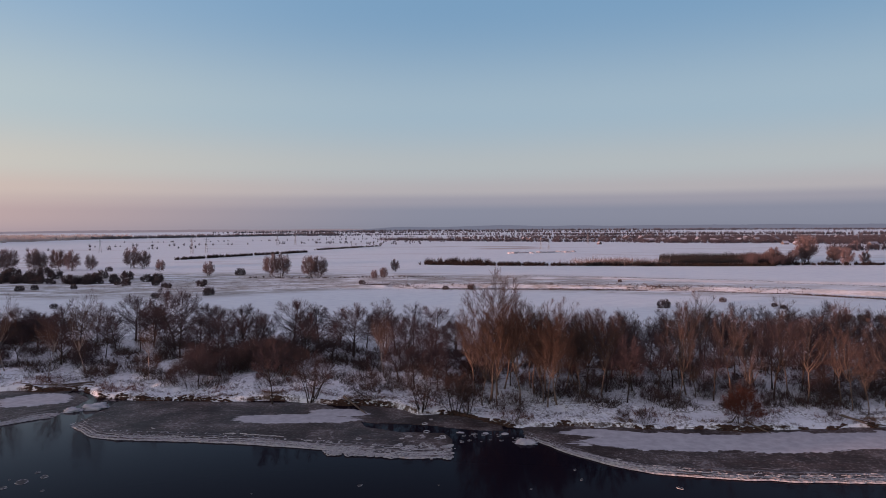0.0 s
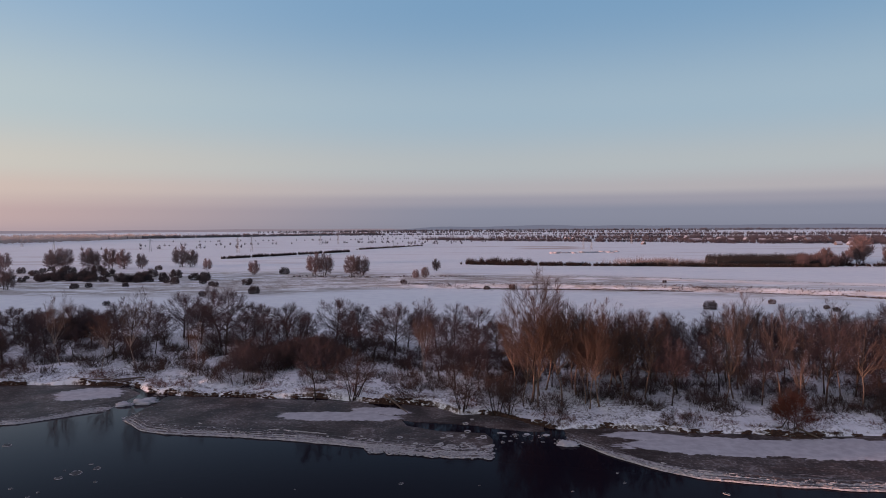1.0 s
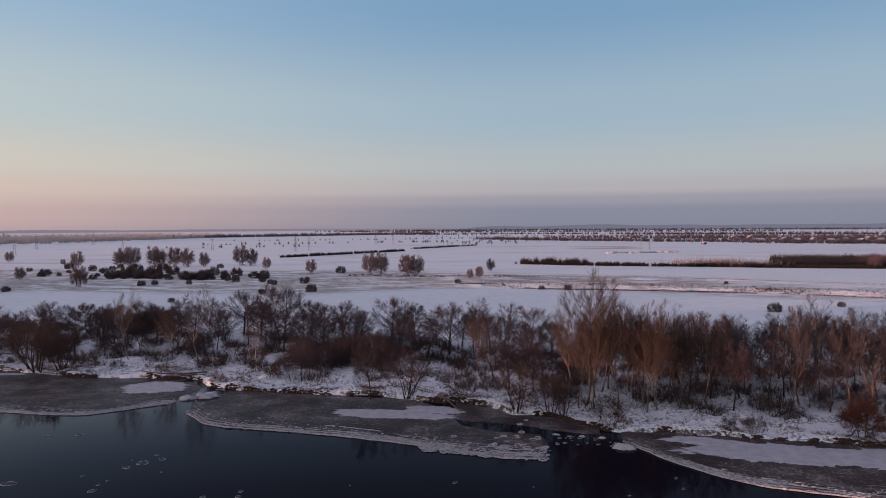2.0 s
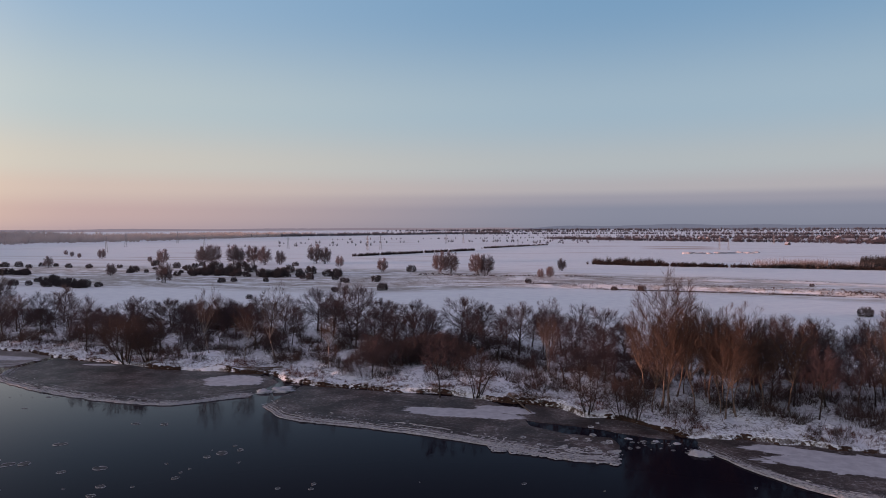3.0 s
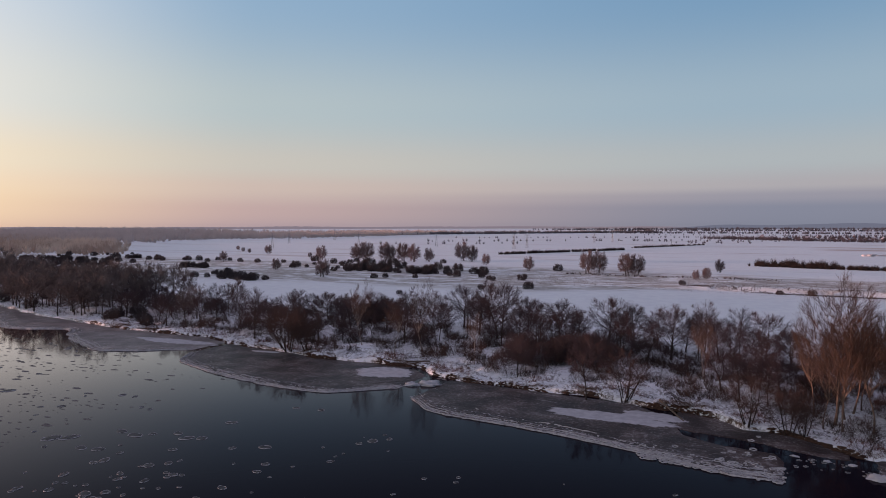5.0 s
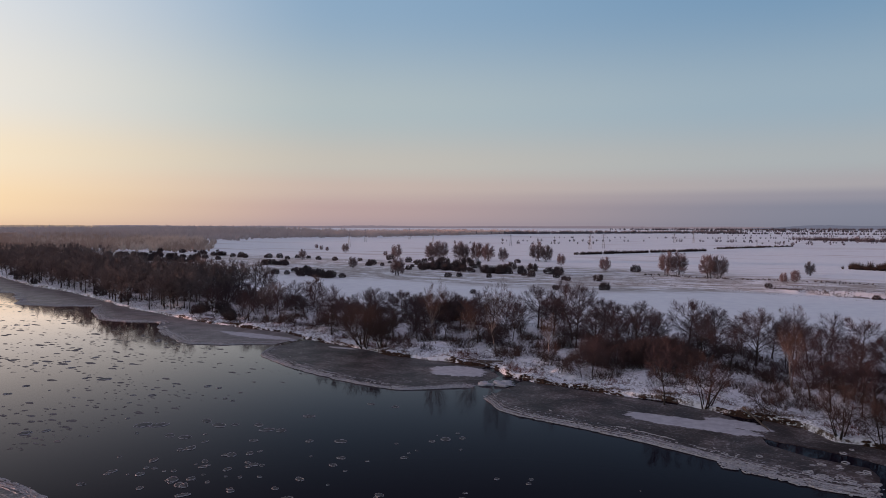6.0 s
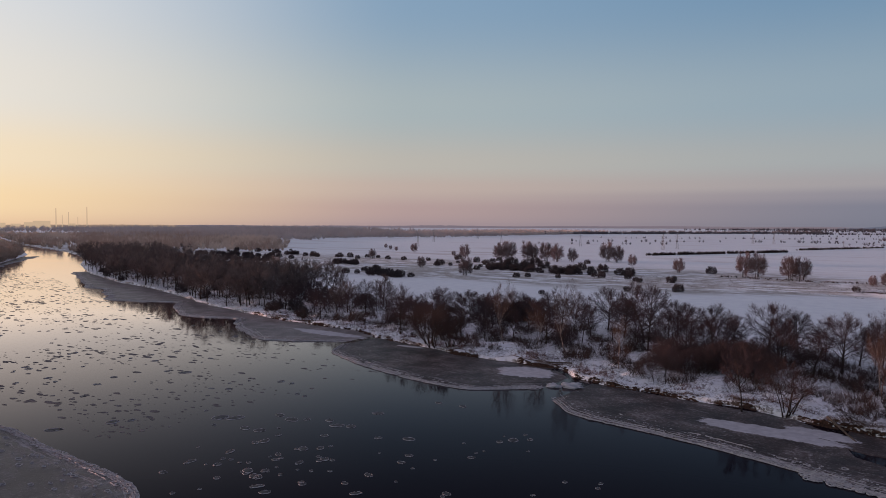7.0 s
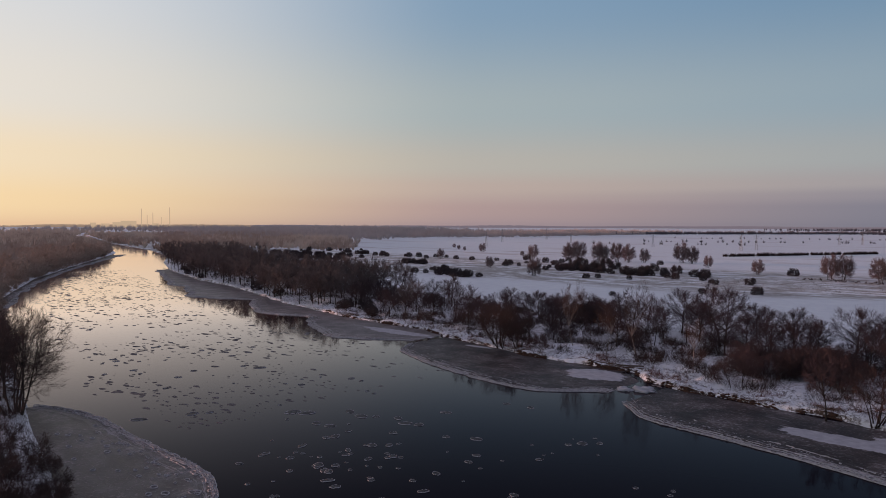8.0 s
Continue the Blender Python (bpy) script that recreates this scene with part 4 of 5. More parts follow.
scrub("distant_wood", "hazy bare wood beyond the river bend", "wood", [(-620, 400), (-760, 460), (-900, 520), (-1120, 640), (-1400, 800)], 150, 12, 900, M_HAZED, 24, 0.32, "stuff", 0.88)
# our own bank: the willow that comes into view, and its bushes
plant(big_willow, -111.5, 28.4, 1.0, 40)
plant(big_willow, -121, 29.5, 0.95, 160)
for x, y, s in ((-104, 25.0, 0.8), (-99, 23.0, 0.7), (-91, 22.0, 0.8), (-86, 20.0, 0.9), (-95, 19.2, 0.9), (-108, 23.0, 0.9), (-80, 18.6, 1.0), (-88, 17.6, 1.0), (-76, 17.4, 1.1), (-82, 15.6, 1.2), (-72, 16.2, 1.1)):
    plant(shrubs, x, y, s)
# further trees on the near bank, mostly unseen, added where they block the low sun
for x, y in ((-128, 29), (-138, 31), (-150, 33), (-163, 35), (-178, 37), (-195, 40), (-212, 44), (-230, 49), (-250, 54), (-270, 60), (-145, 27), (-170, 30), (-205, 36), (-240, 44)):
    plant(willows if x > -180 else wood_trees, x, y, 1.45 if x > -180 else 0.9)

for k in range(18):
    x = random.uniform(-88, -60)
    plant(shrubs, x, near_bank(x) + random.uniform(-1.6, 0.2), random.uniform(0.5, 0.85))
for k in range(26):
    x = random.uniform(-98, -62)
    plant(shrubs, x, near_bank(x) - 2.0 - random.random() * 9, random.uniform(0.5, 1.0))
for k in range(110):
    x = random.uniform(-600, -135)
    plant(hazed_shrubs, x, near_bank(x) - random.uniform(0.2, 5.0), random.uniform(0.8, 1.7))
# added wood behind them, mostly out of view, to shade the far bank
for k in range(46):
    x = random.uniform(-330, -124)
    y = near_bank(x) - 5 - abs(random.gauss(0, 22))
    if clear_of(x, y, 5):
        plant(wood_trees, x, y, random.uniform(0.95, 1.25))

for src in SOURCES:
    for ob in (*src.children, src):
        bpy.data.objects.remove(ob)


# ================= ice =================
def shelf(label, outer, inner, ridges=7, seed=0, step=0.28, slushy=True, thin=1.0, surface=None):
    """A shelf of grey ice from the bank to its outer edge, with ridges of frozen slush along the edge."""
    s = Soup()
    xs = steps([(outer[0][0], outer[-1][0], step)])
    raw = curve(sorted(outer))
    soft, ragged = (3.0, 0.0) if step < 0.7 else (4.5, 2.4 if step < 1 else 4.0)

    def lo(x):
        return sum(raw(x + soft * q) for q in (-1, -0.6, -0.3, 0, 0.3, 0.6, 1)) / 7

    n = 44
    rows, flat = [], []
    for k in range(n + 1):
        q = (k / n) ** 1.5
        row = []
        for x in xs:
            end = min(abs(x - xs[0]), abs(x - xs[-1]))
            y0 = lo(x) + ragged * (noise.noise((x * 0.07, seed, 4)) + 0.5 * noise.noise((x * 0.21, seed, 6))) + 0.35 * noise.noise((x * 0.35, seed, 0)) + 0.15 * noise.noise((x * 1.3, seed, 2))
            y1 = inner(x)
            y = y0 + (y1 - y0) * q
            d = abs(y - y0)
            w = d + 0.7 * noise.noise((x * 0.12, d * 0.25, seed + 5.0))
            rim = max(0.0, math.sin(w * 2.6 / (0.6 + 0.10 * d) + 0.4)) ** 3 * math.exp(-d / ridges)
            rim *= 0.55 + 0.9 * max(0, noise.noise((x * 0.8, y * 1.5, seed + 3.0)) + 0.25)
            grit = max(0.0, noise.noise((x * 1.6, y * 1.9, seed + 9.0)) - 0.12) * (0.25 + 0.55 * math.exp(-d / (ridges * 2)))
            z = 0.07 + (0.22 if slushy else 0.03) * rim + 0.16 * grit + 0.02 * noise.noise((x * 0.3, y * 0.3, 1.0))
            edge = smooth01(d / 0.35 + (0.0 if k else -1)) * smooth01(end / 1.0 + 0.02)
            row.append(Vector((x, y, -0.06 + (z + 0.06) * edge)))
            flat.append((x, d * thin if slushy else d + 6))
        rows.append(row)
    s.grid(rows)
    me = s.mesh("ice_shelf", surface or M_ICE, True)
    uv = me.uv_layers.new(name="edge")
    idx = np.empty(len(me.loops), dtype=np.int32)
    me.loops.foreach_get("vertex_index", idx)
    uv.data.foreach_set("uv", np.array(flat)[idx].ravel())
    t = thing("ice_shelf", label, "ice", "ice shelves")
    sheet = new("sheet", me)
    sheet.parent = t
    # plates of broken slush frozen in along the edge, in lines that follow it
    rim, rnd = Soup(), random.Random(seed)
    span = abs(xs[-1] - xs[0])
    for _ in range(int(min(span, 120) * (10 if slushy else 1.5))):
        x = rnd.uniform(min(xs), max(xs))
        line = rnd.choice((0.25, 0.3, 0.8, 1.4, 2.1, 2.9)) * ridges / 6
        y = lo(x) + (1 if inner(x) > lo(x) else -1) * (line + 0.5 * noise.noise((x * 0.12, line, seed)) + rnd.gauss(0, 0.07))
        k, q = len(rim.v), rnd.uniform(0.05, 0.15)
        tip = Vector((rnd.gauss(0, 0.25), rnd.gauss(0, 0.25), 1)).normalized()
        u = tip.orthogonal().normalized()
        w = tip.cross(u)
        c = Vector((x, y, 0.13 + rnd.uniform(0, 0.06)))
        for i in range(6):
            rim.v.append(c + (u * math.cos(i * 1.047) * 1.5 + w * math.sin(i * 1.047)) * q * rnd.uniform(0.7, 1.2))
        rim.v.append(c + Vector((0, 0, 0.05)))
        rim.f += [(k + i, k + (i + 1) % 6, k + 6) for i in range(6)]
    # thin pressed-up ridges that run along the edge and fade out inwards
    sign = 1 if inner(xs[len(xs) // 2]) > lo(xs[len(xs) // 2]) else -1
    for j, off in enumerate((0.12, 0.55, 1.05, 1.7, 2.5, 3.4, 4.6)):
        on = False
        for i in range(int(span / 0.3)):
            x = min(xs) + 0.3 * i
            y = lo(x) + ragged * (noise.noise((x * 0.07, seed, 4)) + 0.5 * noise.noise((x * 0.21, seed, 6))) + 0.35 * noise.noise((x * 0.35, seed, 0)) + 0.15 * noise.noise((x * 1.3, seed, 2)) + sign * (off + 0.16 * j * noise.noise((x * 0.09, j * 2.0, seed))) * (ridges / 6)
            live = 0.62 - 0.13 * j + 0.55 * noise.noise((x * 0.06, j * 3.0, seed + 2.0)) + 0.45 * noise.noise((x * 0.7, j * 5.0, seed)) > 0.12
            live = live and sign * (inner(x) - y) > 0.5 and 1.0 < x - min(xs) < span - 1.0
            w, h = rnd.uniform(0.04, 0.11) * (1.4 if j == 0 else 1), rnd.uniform(0.05, 0.15)
            if live:
                k = len(rim.v)
                rim.v += [Vector((x, y - w, 0.05)), Vector((x, y + rnd.gauss(0, 0.03), 0.08 + h)), Vector((x, y + w, 0.05))]
                if on:
                    rim.f += [(k - 3, k, k + 1, k - 2), (k - 2, k + 1, k + 2, k - 1)]
            on = live
    if slushy:
        tagged(part("slush_ridge", rim, M_RIM, t), "white frozen slush", kind="stuff")
    return t


ICE = "grey river ice with white slush ridges along its edge"
mid_in = curve([(-56, 108.5), (-52, 110.5), (-20, 108), (-14, 103), (-11, 95), (-6, 92.5), (0, 92), (2, 87)])
shelf(ICE, [(-53.2, 97.6), (-52, 95.5), (-48.2, 91.2), (-43.6, 89.7), (-36, 89.2), (-28.3, 88.1), (-20.6, 86.6), (-13.1, 84.7), (-5.9, 82.1), (-1.8, 81.4), (1.4, 82.8)], mid_in, 7, 1)
shelf(ICE, [(10.4, 92), (10.9, 90), (12.5, 86.4), (15.5, 83.1), (18.2, 80.1), (21.9, 76.7), (28.9, 74.8), (37.6, 73.5), (47.4, 72.9), (80, 72), (110, 73)], lambda x: far_bank(x) + 1.5, 5, 2, 0.45)
shelf(ICE, [(-116, 113), (-113.5, 106), (-112, 102.6), (-94.9, 96.1), (-79.3, 93), (-67.5, 92.7), (-63.4, 96.4), (-57.7, 101.7)], lambda x: far_bank(x) + 1.5 if x < -64 else far_bank(x) - 2.2, 6, 3)
shelf(ICE, [(-405, 178), (-333, 150.5), (-301, 138.5), (-290, 140), (-250, 121.5), (-232, 127), (-226, 133), (-191, 114.8), (-176, 117), (-172, 123), (-153, 107.5), (-132.5, 102.7), (-123.5, 109.3), (-117.5, 114)],
      lambda x: far_bank(x) + 1.5, 6, 4, 0.8, True, 1.0, M_SKY_ICE)
shelf("thin grey ice plates below the cut bank", [(-13.5, 98), (-9, 96.8), (-4, 96.2), (0, 94.8), (4, 93.2), (8.6, 92.6)], lambda x: far_bank(x) + 1.2, 1.0, 8, 0.28, False)
shelf("thin grey shore ice under the near bank", [(-117, 32.4), (-110, 35.7), (-102.7, 37), (-91.7, 36.6), (-80.4, 36.8), (-74.3, 37.2), (-69.4, 36.8), (-64, 34.3), (-59, 29), (-52, 22)],
      lambda x: near_bank(x) - 1.5, 2.2, 6, 0.28, True, 1.5, M_SHORE)
shelf("grey shore ice along the near bank upstream", [(-620, 246), (-503, 177), (-434, 139), (-352, 99), (-300, 78), (-272, 70), (-250, 60)], lambda x: near_bank(x) - 1.5, 5, 7, 1.2)


def snow_patch(cx, cy, a, b, turn, seed, label="snow lying in a flat patch on the river ice", lift=0.04):
    s = Soup()
    rings, n = 10, 260
    rows = []
    for k in range(rings + 1):
        row = []
        for i in range(n + 1):
            t = 6.28318 * (i % n) / n
            rr = 1 + 0.28 * noise.noise((math.cos(t) * 1.3, math.sin(t) * 1.3, seed)) + 0.18 * noise.noise((math.cos(t) * 5, math.sin(t) * 5, seed + 4)) + 0.14 * noise.noise((math.cos(t) * 16, math.sin(t) * 16, seed)) + 0.11 * noise.noise((math.cos(t) * 40, math.sin(t) * 40, seed))
            q = k / rings
            x, y = a * rr * q * math.cos(t), b * rr * q * math.sin(t)
            p = Vector((cx + x * math.cos(turn) - y * math.sin(turn), cy + x * math.sin(turn) + y * math.cos(turn), 0))
            p.z = 0.06 + (0.02 + lift) * smooth01((1 - q) * 6) + 0.02 * noise.noise((p.x * 0.5, p.y * 0.5, seed)) * smooth01((1 - q) * 3)
            row.append(p)
        rows.append(row)
    s.grid(rows)
    ob = new("snow_patch", s.mesh("snow_patch", M_CRUST, True))
    return tagged(ob, label, "snow", "snow patches")


snow_patch(31, 87.6, 13.5, 3.9, -0.06, 1)
snow_patch(46, 87.0, 13, 4.2, 0.03, 2)
snow_patch(62, 88.0, 14, 4.4, 0.0, 3)
snow_patch(84, 88, 16, 4.5, 0.0, 14)
snow_patch(21, 91.6, 5.5, 1.6, -0.1, 15)
snow_patch(-22, 99.3, 9.0, 2.6, -0.05, 4)
snow_patch(-16, 102.5, 5.0, 2.0, -0.1, 5)
snow_patch(-66.5, 111.4, 6.3, 4.2, 0.1, 6)
snow_patch(-130, 119.5, 12.5, 2.7, 0.05, 7)
snow_patch(-101, 118, 4, 0.8, 0.1, 13)


def lump(name, label, category, x, y, r, h, material, seed, group="", base=0.0):
    """A rough block or heap, rounded above."""
    s = Soup()
    rows = []
    for k in range(9):
        ph = math.pi / 2 * k / 8
        row = []
        for i in range(25):
            t = 6.28318 * (i % 24) / 24
            d = Vector((math.cos(t) * math.cos(ph), math.sin(t) * math.cos(ph), math.sin(ph)))
            q = 0.9 + 0.5 * noise.noise(d * 1.8 + Vector((seed, 0, 0))) + 0.4 * noise.noise(d * 5 + Vector((seed, 0, 0))) + 0.2 * noise.noise(d * 11 + Vector((seed, 0, 0)))
            row.append(Vector((x + d.x * r[0] * q, y + d.y * r[1] * q, base - 0.05 + d.z * h * q)))
        rows.append(row)
    s.grid(rows)
    return tagged(new(name, s.mesh(name, material, True)), label, category, group)


BLOCK = "snow-capped lump of ice stranded at the ice edge"
lump("ice_block", BLOCK, "ice block", -54.6, 106.2, (2.6, 1.7), 0.7, M_CRUST, 3, "ice blocks")
lump("ice_block", BLOCK, "ice block", -57.0, 104.5, (1.6, 1.1), 0.6, M_CRUST, 9, "ice blocks")
lump("ice_block", BLOCK, "ice block", 10.6, 87.6, (1.5, 0.9), 0.6, M_CRUST, 5, "ice blocks")
lump("ice_block", BLOCK, "ice block", 8.2, 91.4, (0.6, 0.4), 0.25, M_CRUST, 6, "ice blocks")
lump("ice_block", BLOCK, "ice block", 2.2, 92.2, (0.5, 0.3), 0.2, M_CRUST, 7, "ice blocks")
lump("ice_block", BLOCK, "ice block", 5.6, 91.8, (0.5, 0.35), 0.22, M_CRUST, 8, "ice blocks")


random.seed(52)
for k in range(10):
    x, y = 66 + 7.5 * k + random.uniform(-2, 2), 676 + 0.35 * k * k + random.uniform(-10, 10)
    lump("earth_heap", "heap of earth under snow in the far field", "heap", x, y, (random.uniform(3, 6), random.uniform(3, 5)), random.uniform(0.9, 1.7), M_CRUST, 20 + k, "earth heaps", ground_z(x, y))


def floe_kind(seed, rim_h=0.10):
    rnd = random.Random(seed)
    pts = [1 + 0.25 * noise.noise((math.cos(t) * 1.2, math.sin(t) * 1.2, seed)) + 0.12 * noise.noise((math.cos(t) * 4, math.sin(t) * 4, seed)) for t in [6.28318 * i / 20 for i in range(20)]]
    slab, rim = Soup(), Soup()

    def ring(q, z):
        return [Vector((math.cos(6.28318 * (i % 20) / 20) * pts[i % 20] * q, math.sin(6.28318 * (i % 20) / 20) * pts[i % 20] * q, z)) for i in range(21)]

    slab.grid([ring(0.98, -0.03), ring(0.95, 0.05), ring(0.55, 0.04), ring(0.02, 0.04)])
    rim.grid([ring(1.02, -0.02), [p + Vector((0, 0, rim_h * rnd.uniform(-0.3, 1.1))) for p in ring(0.98, 0.02)], [p + Vector((0, 0, rim_h * rnd.uniform(-0.3, 1.1))) for p in ring(0.93, 0.02)], ring(0.88, 0.03)])
    t = thing("ice_floe", "thin round ice floe with a pale rim on dark water", "ice floe", "ice floes")
    part("slab", slab, M_FLOE, t, smooth=True)
    part("rim", rim, M_RIM, t, "white slush rim", smooth=True)
    return t


floes = [floe_kind(s) for s in range(60, 65)]
random.seed(23)


def float_floe(x, y, r, z=-0.01):
    ob = copy_thing(random.choice(floes), pose(x, y, z, 0, 0, random.uniform(0, 360)))
    ob.scale = (r * random.uniform(0.8, 1.25), r * random.uniform(0.6, 0.9), min(1.0, 0.35 + r))


for x, y, r in ((-46.8, 75, 1.1), (-45.2, 76.6, 0.6), (-47.8, 73.4, 0.7), (-69.1, 73.4, 0.9), (-76.7, 63.4, 1.3), (-74.9, 64.8, 0.8), (-69.4, 65.4, 1.1), (-67.6, 66.2, 1.0), (-76, 57.3, 1.0),
                (-71.7, 49.7, 0.8), (-57.7, 67, 1.0), (-47.2, 66.3, 0.7), (-65.5, 55.9, 1.0), (-64, 57.5, 0.8), (-52.7, 59.8, 0.7), (-83.7, 58.8, 1.4), (-98, 40.2, 1.3),
                (-59.9, 44.8, 0.8), (-62, 46.5, 0.9), (-64.5, 47, 0.8), (-79.7, 63.8, 1.2), (-78.3, 56.7, 1.1), (-85.5, 57.8, 1.5), (-72, 66.4, 1.1), (-116.8, 71.3, 1.4), (-95.4, 46.9, 1.2)):
    float_floe(x, y, r * 0.8)
made = 0
while made < 150:
    x = -60 - 300 * random.random() ** 1.25
    a, b = near_bank(x) + (14 if x < -116 else 18), far_bank(x) - 24
    v = random.random() ** 1.6
    y = a + (b - a) * v
    if noise.noise((x * 0.02, y * 0.05, 3.0)) + 0.25 < random.uniform(-0.2, 0.5):
        continue
    float_floe(x, y, random.uniform(0.18, 0.62) * (1 - x / 600))
    made += 1
for _ in range(48):
    float_floe(random.gauss(-61, 8), random.gauss(49, 6), random.uniform(0.2, 0.62))
for _ in range(40):
    float_floe(random.uniform(-60, 30), random.uniform(48, 80), random.uniform(0.12, 0.45))


def frozen_plates(label, spots):
    """Rings of slush: the pale rims of round plates that froze into the ice."""
    s = Soup()
    for x, y, r in spots:
        turn, a, b = random.uniform(0, 6.28), random.uniform(0.85, 1.2), random.uniform(0.6, 0.95)
        rows = []
        for q, z in ((1.0, 0.06), (0.93, 0.17), (0.84, 0.16), (0.74, 0.07)):
            row = []
            for i in range(19):
                t = 6.28318 * (i % 18) / 18
                rr = r * q * (1 + 0.3 * noise.noise((math.cos(t) * 1.4 + x, math.sin(t) * 1.4 + y, 0)))
                row.append(Vector((x + math.cos(t + turn) * rr * a, y + math.sin(t + turn) * rr * b, z + 0.04 * noise.noise((x + t * 2, y, q)))))
            rows.append(row)
        s.grid(rows)
    tagged(new("frozen_plates", s.mesh("frozen_plates", M_RIM, True)), label, "ice", kind="stuff")


spots = []
for _ in range(170):
    x = random.uniform(-15, 1.2)
    spots.append((x, 82.2 - 0.14 * (x + 6) + abs(random.gauss(0, 2.2 if x < -6 else 4)), random.uniform(0.16, 0.55)))
frozen_plates("white rims of round plates frozen into the river ice", spots)
spots = []
for _ in range(64):
    x = random.uniform(-100, -57)
    spots.append((x, min(37.2, 35.5 - 0.045 * (x + 70) ** 2 * (x > -70)) - abs(random.gauss(0, 2.6)) - 0.5, random.uniform(0.12, 0.5)))
frozen_plates("white rims of round plates frozen into the shore ice", spots)
for _ in range(24):
    float_floe(random.uniform(2, 10), random.uniform(88, 92), random.uniform(0.12, 0.4))
fleck, rnd = Soup(), random.Random(4)
for _ in range(4200):
    x = -88 - 330 * rnd.random() ** 1.1
    a, b = near_bank(x) + 9 + abs(rnd.gauss(0, 7)) + 5 * noise.noise((x * 0.03, 2.0, 8.0)), far_bank(x) - 22
    y = a + (b - a) * rnd.random() ** 1.5
    if y < near_bank(x) + (9 if x < -116 else 15):
        continue
    if noise.noise((x * 0.025, y * 0.06, 7.0)) < rnd.uniform(-0.45, 0.3):
        continue
    k, rr, st = len(fleck.v), rnd.choice((0.6, 0.8, 1, 1.6)) * rnd.uniform(0.10, 0.40) * min(1.0, 0.35 - x / 260) * (1 - x / 700), rnd.uniform(1.0, 2.6)
    for i in range(7):
        q = rr * rnd.uniform(0.6, 1.2)
        fleck.v.append(Vector((x + math.cos(i * 0.898) * q * st, y + math.sin(i * 0.898) * q, 0.012)))
    fleck.v.append(Vector((x, y, 0.04)))
    fleck.f += [(k + i, k + (i + 1) % 7, k + 7) for i in range(7)]
tagged(new("slush_flakes", fleck.mesh("slush_flakes", M_SLUSH, True)), "small grey flakes of slush adrift on the river", "slush", kind="stuff")
for src in floes:
    for ob in (*src.children, src):
        bpy.data.objects.remove(ob)


# ================= bank: stems, dry grass, clods, dead wood =================
def tufts(name, label, n, x0, x1, s0, s1, h, material, blades, r, seed, patchy=0.0):
    rnd, s = random.Random(seed), Soup()
    made = 0
    while made < n:
        x = rnd.uniform(x0, x1)
        y = bank_line(x) + rnd.uniform(s0, s1)
        if noise.noise((x * 0.16, y * 0.16, seed)) < patchy * rnd.random():
            continue
        base = Vector((x, y, max(0.0, ground_z(x, y)) - 0.05))
        for _ in range(blades):
            d = Vector((rnd.gauss(0, 0.45), rnd.gauss(0, 0.45), 1)).normalized()
            s.blade(base + Vector((rnd.gauss(0, 0.25), rnd.gauss(0, 0.25), 0)), base + d * h * rnd.uniform(0.5, 1.3), r * 1.4, rnd)
        made += 1
    tagged(new(name, s.mesh(name, material)), label, "vegetation", kind="stuff")


tufts("undergrowth", "thin bare stems standing in the snow of the wood", 8500, -150, 84, 7, 46, 1.7, M_BRUSH, 6, 0.022, 2, 0.15)
tufts("undergrowth", "thin bare stems standing in the snow of the wood", 1600, -400, -150, 4, 48, 1.6, M_BRUSH, 7, 0.03, 3, 0.1)
tufts("dry_grass", "dry tan grass along the lip of the bank", 1200, -170, 80, 0.5, 3.0, 0.5, M_GRASS, 8, 0.016, 4, 0.3)
tufts("dry_grass", "low russet stems along the top of the bank", 700, -170, 84, 2.0, 7.0, 0.9, M_RED, 9, 0.016, 6, 0.45)
tufts("dry_grass", "dry tan grass poking through the bank's snow", 1500, -170, 80, 3.0, 12.0, 0.45, M_BRUSH, 8, 0.014, 5, 0.4)


def near_tufts():
    rnd, s = random.Random(9), Soup()
    for _ in range(900):
        x = rnd.uniform(-125, -70)
        y = near_bank(x) - rnd.uniform(0.8, 14)
        base = Vector((x, y, max(0.0, ground_z(x, y)) - 0.05))
        for _k in range(7):
            d = Vector((rnd.gauss(0, 0.4), rnd.gauss(0, 0.4), 1)).normalized()
            s.spike(base + Vector((rnd.gauss(0, 0.3), rnd.gauss(0, 0.3), 0)), base + d * rnd.uniform(0.6, 1.6), 0.014)
    tagged(new("undergrowth", s.mesh("undergrowth", M_BRUSH)), "thin bare stems in the snow of the near bank", "vegetation", kind="stuff")


near_tufts()


